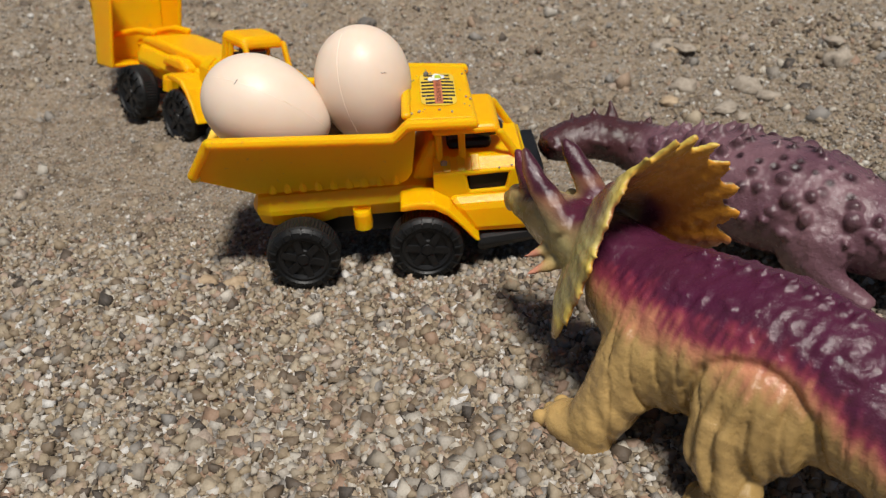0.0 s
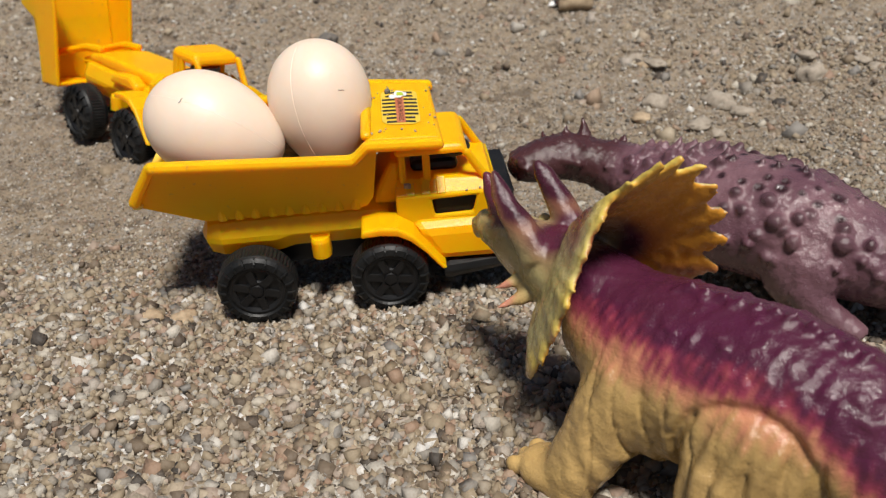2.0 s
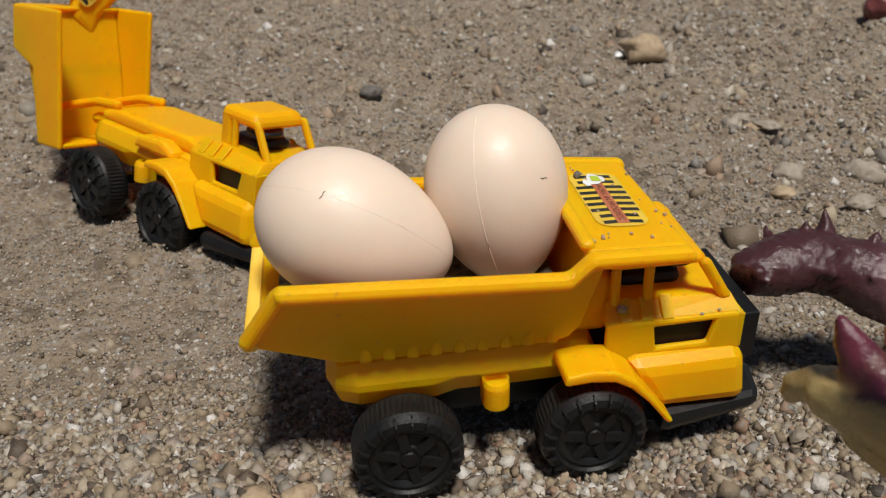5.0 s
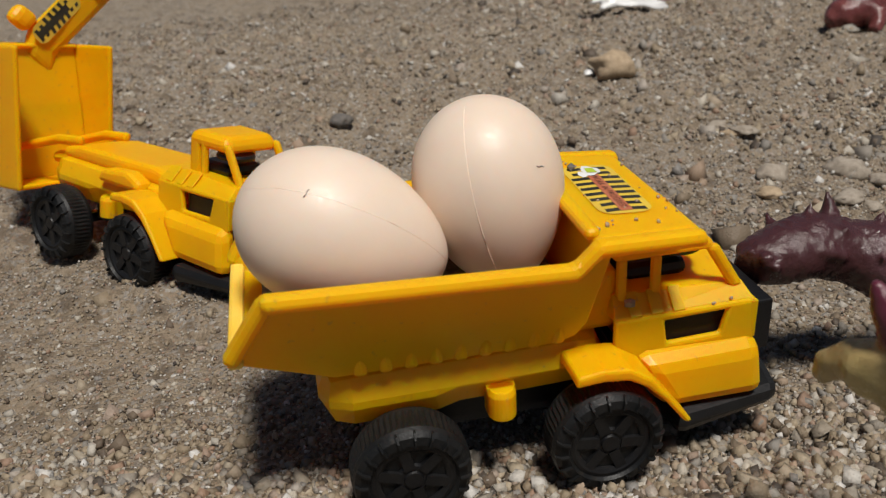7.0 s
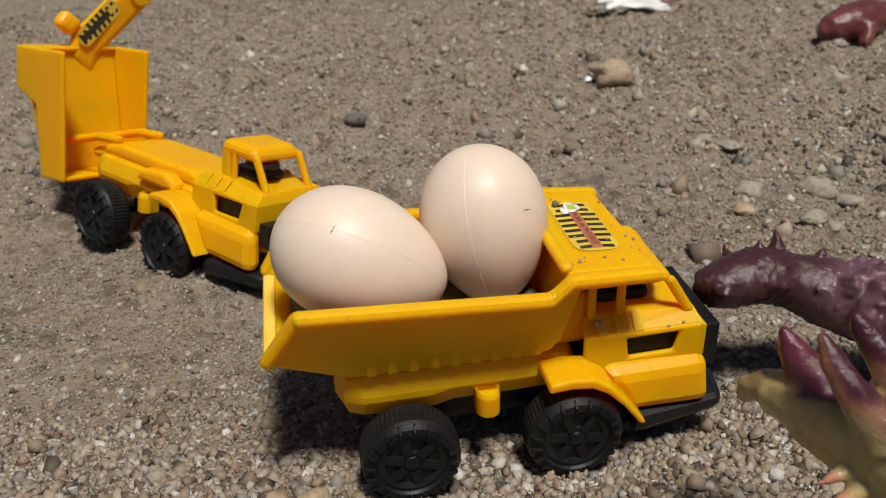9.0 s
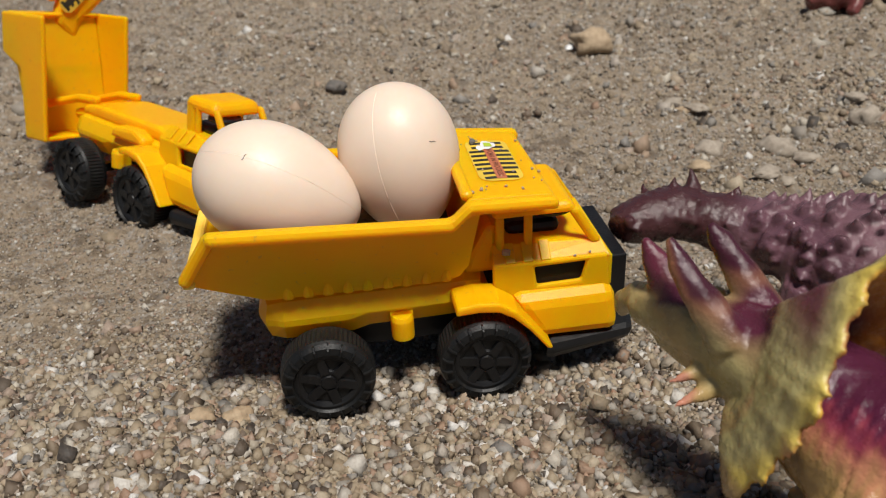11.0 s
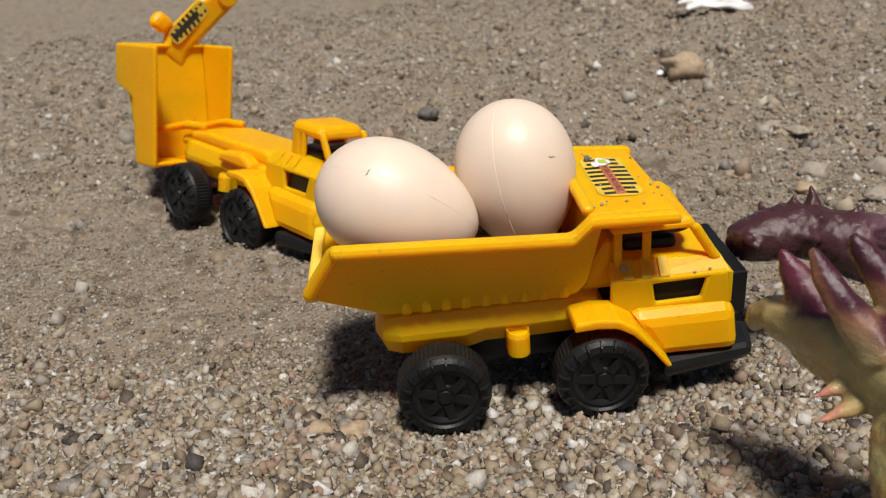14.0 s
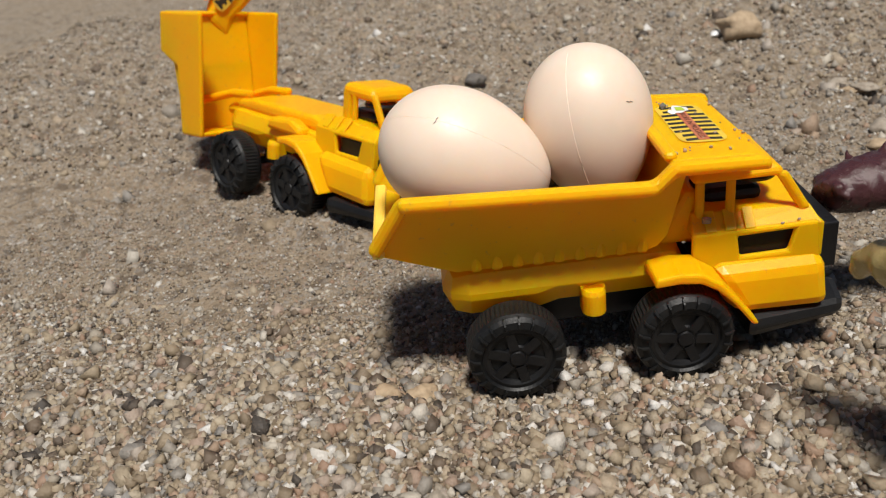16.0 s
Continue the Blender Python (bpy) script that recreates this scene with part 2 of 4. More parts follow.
def waves(co, scale, seed, count=7):
    """Smooth noise about -1 to 1 from a few sine waves."""
    g = np.random.default_rng(seed)
    out = np.zeros(len(co))
    for _ in range(count):
        out += np.sin(co @ (g.normal(size=3) * scale) + g.uniform(0, 6.28))
    return out / math.sqrt(count)


# ---- ground ----
RIPPLES = [(random.gauss(0, 1) * k, random.gauss(0, 1) * k, random.uniform(0, 6.3), 0.00045) for k in (150, 170, 210, 240, 280, 320, 260, 190, 350, 230)]


def ground_height(x, y):
    """Height of the sand in metres (works on arrays)."""
    g = 0.014 * np.exp(-(((x + 0.135) / 0.055) ** 2 + ((y - 0.283) / 0.05) ** 2))
    g = g + 0.0075 * np.exp(-(((x + 0.165) / 0.06) ** 2 + ((y - 0.487) / 0.035) ** 2)) - 0.003 * np.exp(-(((x + 0.13) / 0.06) ** 2 + ((y - 0.565) / 0.03) ** 2))
    g = g + 0.018 * step(0.52, 0.75, y + 0.1 * np.abs(x))
    g = g - 0.003 * np.exp(-(((x + 0.02) / 0.12) ** 2 + ((y - 0.33) / 0.05) ** 2))
    g = g + 0.0022 * np.sin(31 * x + 1.7 + 2 * np.sin(11 * y)) * np.sin(27 * y + 0.6 + 1.5 * np.sin(9 * x)) 
    g = g + 0.0011 * np.sin(83 * x + 3 * np.sin(41 * y)) * np.sin(77 * y + 2 * np.sin(51 * x))
    for wx, wy, ph, am in RIPPLES:
        g = g + am * np.sin(wx * x + wy * y + ph) * (0.45 + 0.75 * step(0.38, 0.6, y))
    packed = step(0.34, 0.44, y) * step(0.12, 0.0, x)
    g = g + packed * 0.0013 * np.sin(210 * x + 5 * np.sin(60 * y)) * np.sin(190 * y + 4 * np.sin(80 * x)) * np.sin(37 * x + 29 * y)
    g = g - 0.0045 * np.exp(-((y - 0.345 + 0.55 * (x + 0.12)) / 0.016) ** 2) * step(-0.10, -0.16, x)
    far = step(0.55, 0.75, y)
    g = g + far * 0.0030 * np.sin(95 * x + 6 * np.sin(23 * y)) * np.sin(88 * y + 5 * np.sin(31 * x)) + far * 0.004 * np.sin(37 * x + 3 * np.sin(15 * y)) * np.sin(33 * y + 2 * np.sin(19 * x))
    clods = step(0.10, 0.2, x) * step(0.33, 0.45, y)
    g = g + clods * 0.0028 * np.maximum(np.sin(160 * x + 4 * np.sin(70 * y)) * np.sin(150 * y + 3 * np.sin(90 * x)), -0.3)
    return g


def sheet_axis(lo, hi, fine_lo, fine_hi, fine, growth):
    inner = list(np.arange(fine_lo, fine_hi, fine))
    up, down = [fine_hi], [fine_lo]
    s = fine
    while up[-1] < hi:
        s *= growth
        up.append(up[-1] + s)
    s = fine
    while down[-1] > lo:
        s *= growth
        down.append(down[-1] - s)
    return np.array(down[:0:-1] + inner + up)


def build_ground():
    xs = sheet_axis(-60, 60, -0.45, 0.50, 0.0036, 1.12)
    ys = sheet_axis(-60, 120, 0.05, 1.10, 0.0036, 1.12)
    gx, gy = np.meshgrid(xs, ys)
    gz = ground_height(np.clip(gx, -1.5, 1.5), np.clip(gy, -0.5, 2.5))
    w, h = len(xs), len(ys)
    i = np.arange(w * h).reshape(h, w)
    quads = np.stack([i[:-1, :-1], i[:-1, 1:], i[1:, 1:], i[1:, :-1]], -1).reshape(-1, 4)
    me = array_mesh("ground", np.stack([gx, gy, gz], -1).reshape(-1, 3), quads)
    me.polygons.foreach_set("use_smooth", [True] * len(me.polygons))
    me.materials.append(SAND)
    return tagged(new("ground", me), "coarse beige sand spread over open ground", "ground", kind="structure")


def array_mesh(name, co, faces):
    me = bpy.data.meshes.new(name)
    me.vertices.add(len(co))
    me.vertices.foreach_set("co", np.asarray(co, np.float32).ravel())
    k = faces.shape[1]
    me.loops.add(faces.size)
    me.loops.foreach_set("vertex_index", faces.ravel().astype(np.int32))
    me.polygons.add(len(faces))
    me.polygons.foreach_set("loop_start", np.arange(0, faces.size, k, dtype=np.int32))
    me.update(calc_edges=True)
    me.validate()
    return me


def template(kind):
    bm = bmesh.new()
    if kind == "rock":
        bmesh.ops.create_icosphere(bm, subdivisions=1, radius=1)
    elif kind == "block":
        bmesh.ops.create_cube(bm, size=1.5)
        bmesh.ops.triangulate(bm, faces=bm.faces[:])
    else:
        v = [bm.verts.new(c) for c in ((1, 0, 0), (0, 1, 0), (-1, 0, 0), (0, -1, 0), (0, 0, 1), (0, 0, -1))]
        for a in range(4):
            bm.faces.new((v[a], v[(a + 1) % 4], v[4]))
            bm.faces.new((v[(a + 1) % 4], v[a], v[5]))
    bm.verts.index_update()
    co = np.array([tuple(q.co) for q in bm.verts])
    faces = np.array([[q.index for q in f.verts] for f in bm.faces])
    bm.free()
    return co, faces


def grains(name, g, x, y, size, kind, sink):
    """Loose grains at x, y with the sizes given, as one mesh."""
    co, faces = template(kind)
    k = len(x)
    pts = co[None] * (1 + g.uniform(-0.34, 0.30, (k, len(co), 1))) + g.uniform(-0.16, 0.16, (k, len(co), 3))
    pts = pts * (size[:, None, None] * g.uniform(0.65, 1.25, (k, 1, 3)))
    q = g.normal(size=(k, 4))
    q /= np.linalg.norm(q, axis=1, keepdims=True)
    w, a, b, c = q.T
    rot = np.stack([1 - 2 * (b * b + c * c), 2 * (a * b - c * w), 2 * (a * c + b * w), 2 * (a * b + c * w), 1 - 2 * (a * a + c * c), 2 * (b * c - a * w),
                    2 * (a * c - b * w), 2 * (b * c + a * w), 1 - 2 * (a * a + b * b)], -1).reshape(k, 3, 3)
    pts = np.einsum("kij,kvj->kvi", rot, pts)
    pts += np.stack([x, y, ground_height(x, y) + size * g.uniform(*sink, k)], -1)[:, None]
    all_faces = (faces[None] + (np.arange(k) * len(co))[:, None, None]).reshape(-1, 3)
    me = array_mesh(name, pts.reshape(-1, 3), all_faces)
    me.materials.append(GRAIN)
    return new(name, me)


def scatter(g, count, x0, x1, y0, y1):
    return g.uniform(x0, x1, count), g.uniform(y0, y1, count)


def build_sand():
    g = np.random.default_rng(7)

    def patchy(x, y):
        """Coarser sand in front, finer and packed behind on one side."""
        return 1.0 + 0.50 * step(0.32, 0.20, y) - 0.33 * step(0.34, 0.48, y) * step(0.12, -0.02, x) + 0.18 * np.sin(23 * x + 2 * np.sin(17 * y)) * np.sin(19 * y + 1.2)

    def strewn(x, y):
        """Thins the coarse grains out where the sand is fine and trodden."""
        fine = step(0.325, 0.40, y + 0.25 * x + 0.03 * np.sin(31 * x + 1.0)) * step(0.20, 0.06, x + 0.12 * np.sin(9 * y))
        fine = np.maximum(fine, 0.45 * step(0.35, 0.75, np.sin(14 * x + 2.1 * np.sin(11 * y)) * np.sin(16 * y + 0.7)))
        keep = g.random(len(x)) > 0.80 * fine
        return x[keep], y[keep]

    for kind, count, grade in (("rock", 26000, 0.00090), ("block", 100000, 0.00080)):
        x, y = strewn(*scatter(g, count, -0.32, 0.36, 0.10, 0.62))
        size = g.lognormal(math.log(grade), 0.42, len(x)) * patchy(x, y)
        tagged(grains("coarse_sand_grains", g, x, y, size.clip(0.0004, 0.0032), kind, (-0.45, 0.45)),
               "loose angular grains of coarse beige and grey sand", "sand", kind="stuff")
    x, y = scatter(g, 42000, -0.24, 0.26, 0.12, 0.335)
    size = g.lognormal(math.log(0.00115), 0.34, len(x)).clip(0.0006, 0.0030)
    tagged(grains("loose_sand_grains", g, x, y, size, "block", (-0.2, 0.7)), "loose pile of angular beige, grey and white sand grains", "sand", kind="stuff")
    x, y = scatter(g, 60000, -0.32, 0.36, 0.10, 0.55)
    tagged(grains("fine_sand_grains", g, x, y, g.uniform(0.0004, 0.0008, len(x)), "chip", (-0.1, 0.8)),
           "fine grains of beige sand between the coarse ones", "sand", kind="stuff")
    x, y = scatter(g, 62000, -0.60, 0.62, 0.58, 1.30)
    tagged(grains("distant_sand_grains", g, x, y, g.lognormal(math.log(0.0012), 0.4, len(x)).clip(0.0007, 0.004), "chip", (-0.3, 0.35)),
           "coarse sand grains farther off on the open ground", "sand", kind="stuff")
    x, y = scatter(g, 3200, -0.50, 0.55, 0.40, 1.15)
    near = g.random(len(x)) < 0.25 + 0.75 * step(-0.05, 0.12, x) + 0.5 * step(0.62, 0.75, y)
    x, y = x[near], y[near]
    tagged(grains("gravel_clods", g, x, y, g.lognormal(math.log(0.0025), 0.45, len(x)).clip(0.0014, 0.006), "block", (-0.7, 0.1)),
           "small clods and gravel on the rougher sand", "gravel", kind="stuff")


def pebble(x, y, size, mat, label, seed, flat=0.7, turn=0.0):
    bm = bmesh.new()
    bmesh.ops.create_icosphere(bm, subdivisions=3, radius=1)
    for v in bm.verts:
        q = v.co.copy()
        v.co *= 1 + 0.34 * noise.noise(q * 1.3 + Vector((seed, 0, 0))) + 0.22 * noise.noise(q * 2.6 + Vector((0, seed, 0)))
        v.co.z *= flat
        v.co.x *= 1.25
        v.co *= size
    ob = part("pebble", bm, mat, smooth=True)
    ob.matrix_world = pose(x, y, float(ground_height(np.array(x), np.array(y))) + size * flat * 0.5, 0, 0, turn)
    return tagged(ob, label, "pebble", "pebbles on the sand")


# ---- toy trucks ----
def build_wheel(parent, x, y, outward):
    """A moulded wheel; outward is -1 or 1 along y."""
    hub = new("wheel")
    hub.parent = parent
    hub.matrix_local = pose(x * MM, y * MM, 0.016, 0, 17 * x, 0) @ Matrix.Diagonal((1, outward, 1, 1))
    bm = bmesh.new()
    prof = [(9.0, -6.2), (13.2, -6.6), (14.9, -5.6), (15.6, -4.0), (15.7, -1.5), (15.7, 1.5), (15.5, 3.4), (15.0, 4.6), (13.8, 5.8), (11.6, 6.2), (11.0, 5.4), (10.6, 4.0)]
    lathe(bm, prof, 120, wobble=lambda k, i: -0.45 if k in (4, 5) and i % 2 else 0.0)
    for i in range(20):
        a = 2 * math.pi * i / 20
        c, s = math.cos(a), math.sin(a)
        bar(bm, [(11.8 * c, 6.4, 11.8 * s), (13.7 * c, 6.2, 13.7 * s), (15.1 * c, 4.9, 15.1 * s)], (-0.55 * s, 0, 0.55 * c), (0, 1.5, 0))
    part("tyre", bm, RUBBER, hub, "black moulded tyre with a ribbed tread")
    bm = bmesh.new()
    lathe(bm, [(10.9, 0.0), (10.9, 5.2), (9.8, 5.4), (8.5, 4.6), (8.2, 1.5)], 48)
    lathe(bm, [(4.6, 1.0), (4.6, 4.2), (4.0, 4.7), (2.6, 4.7), (2.3, 5.4), (0.6, 5.4)], 24)
    for i in range(6):
        a = 2 * math.pi * i / 6 + 0.3
        c, s = math.cos(a), math.sin(a)
        bar(bm, [(3.2 * c, 3.8, 3.2 * s), (6.4 * c, 3.7, 6.4 * s), (9.4 * c, 3.8, 9.4 * s)], (-3.0 * s, 0, 3.0 * c), (0, 2.6, 0))
    part("rim", bm, BLACK, hub, "black six-spoked plastic rim")
    return hub


def build_cab(truck, roof_back=31.5, roof_top=64.6, grille_top=43.5, hump=True, k=1.0, slab=4.0, rear=3.0):
    """Chassis, cab, fenders, bumper and wheels that both trucks share. x ahead, z up from the ground, millimetres."""
    bm = bmesh.new()
    prism(bm, [(-47, 22.8), (-47, 42), (31, 42), (31, 25), (6, 24.5), (-10, 24.5), (-16, 22.8)], -20, 20)
    soften(bm, 1.0)
    part("chassis", bm, YELLOW, truck)
    if hump:
        bm = bmesh.new()
        prism(bm, [(22, 40), (24, 47), (30, 58), (34, 58), (34, 40)], -15, 15)
        soften(bm, 1.0)
        part("cab_back", bm, YELLOW, truck)
    for side in (-1, 1):
        bm = bmesh.new()
        lathe(bm, [(3.8, 0.0), (3.8, 3.6), (3.2, 4.4)], 24, axis="z")
        box(bm, -3.8, 3.8, -3.8 if side > 0 else 0, 0 if side > 0 else 3.8, 0, 4.4)
        lug = part("lug", bm, YELLOW, truck)
        lug.matrix_local = pose(0.0, side * 0.0215, 0.0235) @ Matrix.Diagonal((1, 1, 1.9, 1))
        # fender over the front wheel
        bm = bmesh.new()
        outer = [(16.5, 35.5), (17, 38.5), (24, 39.4), (31, 38.6), (37, 34.5), (42.5, 27.6), (49, 18.8)]
        inner = [(47, 18.6), (41, 26.6), (35.5, 32.2), (30.5, 35.2), (24, 36)]
        prism(bm, outer + inner, *sorted((side * 19, side * 33)))
        soften(bm, 0.5)
        part("fender", bm, YELLOW, truck)
        # side wall of the cab with its low window
        bm = bmesh.new()
        window_wall(bm, [(31, 32), (71.5, 32), (70, 46), (31, 46)], [(46, 36.6), (61, 36.9), (62.8, 44.0), (45, 43.6)], *sorted((side * 19.2, side * 21.5)))
        soften(bm, 0.4)
        part("cab_side", bm, YELLOW, truck)
        bm = bmesh.new()
        box(bm, roof_back + 1.5, roof_back + 1.5 + rear, *sorted((side * (17.2 * k - 2.7), side * 17.2 * k)), 48, roof_top - 3)
        box(bm, 42.5 + rear - 3, 45.5 + rear - 3, *sorted((side * (17.2 * k - 2.7), side * 17.2 * k)), 46, roof_top - 3)
        bar(bm, [(67.4, side * 16.0 * k, 48), (59, side * 15.8 * k, roof_top - 3)], (3.6, 0, 0.6), (0, 2.8, 0))
        soften(bm, 0.5)
        part("window_pillar", bm, YELLOW, truck)
    bm = bmesh.new()
    box(bm, 44, 68, -18.6, 18.6, 33, 45)
    box(bm, 38, 57, -9, 9, 49, 54)
    lathe_rim = [(7.0, 53.0), (7.4, 54.0), (7.0, 55.0), (5.4, 54.6)]
    soften(bm, 1.0)
    part("cab_interior", bm, BLACK, truck, "black plastic cab interior")
    bm = bmesh.new()
    lathe(bm, lathe_rim, 24, axis="z")
    wheel = part("steering_wheel", bm, BLACK, truck)
    wheel.matrix_local = pose(0.055, -0.004, 0.0035, 0, 0, 0)
    bm = bmesh.new()
    hexa(bm, [(x * MM, y * MM, z * MM) for x, y, z in ((31, -21.5, 45), (71, -21.5, 45), (71, 21.5, 45), (31, 21.5, 45), (32, -15.8, 50.6), (69, -15.8, 49.2), (69, 15.8, 49.2), (32, 15.8, 50.6))])
    for x in (37, 43, 49):
        for s in (-1, 1):
            bar(bm, [(x, s * 21.0, 45.9), (x, s * 16.0, 51.0)], (3.4, 0, 0), (0, s * 0.3, 0.5))
    box(bm, 66, 71.5, -21.3, 21.3, 34, 45.4)
    soften(bm, 0.7)
    part("cab_waist", bm, YELLOW, truck)
    bm = bmesh.new()
    hexa(bm, [(x * MM, k * y * MM, z * MM) for x, y, z in ((roof_back, -18, roof_top - slab), (61, -17.4, roof_top - slab - 0.4), (61, 17.4, roof_top - slab - 0.4), (roof_back, 18, roof_top - slab), (roof_back + 1, -17, roof_top), (58.5, -16.4, roof_top - 0.4), (58.5, 16.4, roof_top - 0.4), (roof_back + 1, 17, roof_top))])
    soften(bm, 1.3, 3)
    part("cab_roof", bm, YELLOW, truck)
    for side in (-1, 1):
        bm = bmesh.new()
        hexa(bm, [(x * MM, side * y * MM, z * MM) for x, y, z in ((40.5, 18, 18.5), (74, 18, 17.6), (74, 26, 17.6), (46, 27, 18.5), (36, 18, 36.5), (72.2, 18, 36.0), (72.2, 25, 33.2), (37, 26.5, 34.2))])
        soften(bm, 0.8)
        part("side_panel", bm, YELLOW, truck)
    bm = bmesh.new()
    box(bm, 40, 73, -18.5, 18.5, 22, 34)
    soften(bm, 0.8)
    part("hood", bm, YELLOW, truck)
    bm = bmesh.new()
    for side in (-1, 1):
        hexa(bm, [(x * MM, side * y * MM, z * MM) for x, y, z in ((47, 6, 9.5), (83, 6, 11), (79, 23, 11), (47, 28.2, 9.5), (47, 6, 17.4), (84.5, 6, 17.2), (80.5, 24, 17.2), (47, 28.6, 17.4))])
    box(bm, 36, 70, -17, 17, 14, 24)
    soften(bm, 0.7)
    part("bumper", bm, BLACK, truck, "black plastic bumper and running board")
    bm = bmesh.new()
    box(bm, 71.2, 77.4, -19, 19, 28, grille_top)
    for z in (30, 33.5, grille_top - 3):
        box(bm, 77, 78, -16, 16, z, z + 2)
    soften(bm, 0.5)
    part("grille", bm, BLACK, truck, "black plastic grille")
    bm = bmesh.new()
    for x in (-26.2, 26.2):
        bar(bm, [(x, -24, 16), (x, 24, 16)], (4, 0, 0), (0, 0, 4))
    box(bm, -20, 38, -14, 14, 17, 25)
    part("axle", bm, BLACK, truck)
    for x in (-26.2, 26.2):
        build_wheel(truck, x, -27.2, -1)
        build_wheel(truck, x, 27.2, 1)


def build_sticker(truck, m, length, width, words):
    """A rounded hazard sticker: black slanted stripes, a red band with lettering and a torn silver end."""
    root = new("sticker")
    root.parent = truck
    root.matrix_local = m
    bm = bmesh.new()
    outline = []
    for cx, cy, a0 in ((1, 1, 0), (-1, 1, 90), (-1, -1, 180), (1, -1, 270)):
        for k in range(6):
            a = radians(a0 + 18 * k)
            outline.append(((length / 2 - 4) * cx + 4 * math.cos(a), (width / 2 - 4) * cy + 4 * math.sin(a)))
    bm.faces.new([bm.verts.new((x * MM, y * MM, 0.00010)) for x, y in outline])
    part("backing", bm, STICKER, root, "yellow sticker film")
    bm = bmesh.new()
    k = int(length / 3.6)
    for i in range(k):
        x = -length / 2 + 2.6 + i * (length - 5.2) / (k - 1)
        for s in (-1, 1):
            y0, y1 = s * 1.6, s * (width / 2 - (0.4 if 1 < i < k - 2 else 1.8))
            bm.faces.new([bm.verts.new((q * MM, r * MM, 0.00018)) for q, r in ((x - 0.9, y0), (x + 0.9, y0), (x + 0.5, y1), (x - 1.3, y1))])
    part("stripe", bm, INK, root, "black hazard stripes")
    bm = bmesh.new()
    bm.faces.new([bm.verts.new((q * MM, r * MM, 0.00022)) for q, r in ((-length / 2 + 1.5, -1.7), (length / 2 - 7, -1.7), (length / 2 - 7, 1.7), (-length / 2 + 1.5, 1.7))])
    part("band", bm, BADGE if words else INK, root, "dark band across the sticker")
    if words:
        f = bpy.data.curves.new("lettering", "FONT")
        f.body, f.size, f.align_x, f.align_y = words, 0.0026, "CENTER", "CENTER"
        t = new("lettering", f)
        me = bpy.data.meshes.new_from_object(t.evaluated_get(bpy.context.evaluated_depsgraph_get()))
        bpy.data.objects.remove(t)
        me.materials.clear()
        me.materials.append(LETTER)
        t = new("lettering", me)
        t.parent = root
        t.matrix_local = pose(-0.0024, 0, 0.00028, 0, 0, 180) @ Matrix.Diagonal(((length - 9) * 0.038, 1, 1, 1))
        bm = bmesh.new()
        for x, y, r, q in ((length / 2 - 4.5, -0.6, 3.4, 0.00030), (length / 2 - 7.0, 2.4, 2.0, 0.00032)):
            bm.faces.new([bm.verts.new(((x + r * (1 + 0.3 * math.sin(3 * a)) * math.cos(a)) * MM, (y + 0.8 * r * math.sin(a)) * MM, q)) for a in (0.52 * k for k in range(12))])
        part("torn_patch", bm, WHITE, root, "torn silvery white patch")
        bm = bmesh.new()
        bm.faces.new([bm.verts.new(((length / 2 - 4.5 + x) * MM, (y - 0.4) * MM, 0.00040)) for x, y in ((-1.8, -1.5), (1.6, -1.2), (1.9, 1.1), (-1.5, 1.4))])
        part("emblem", bm, LIME, root, "lime emblem")


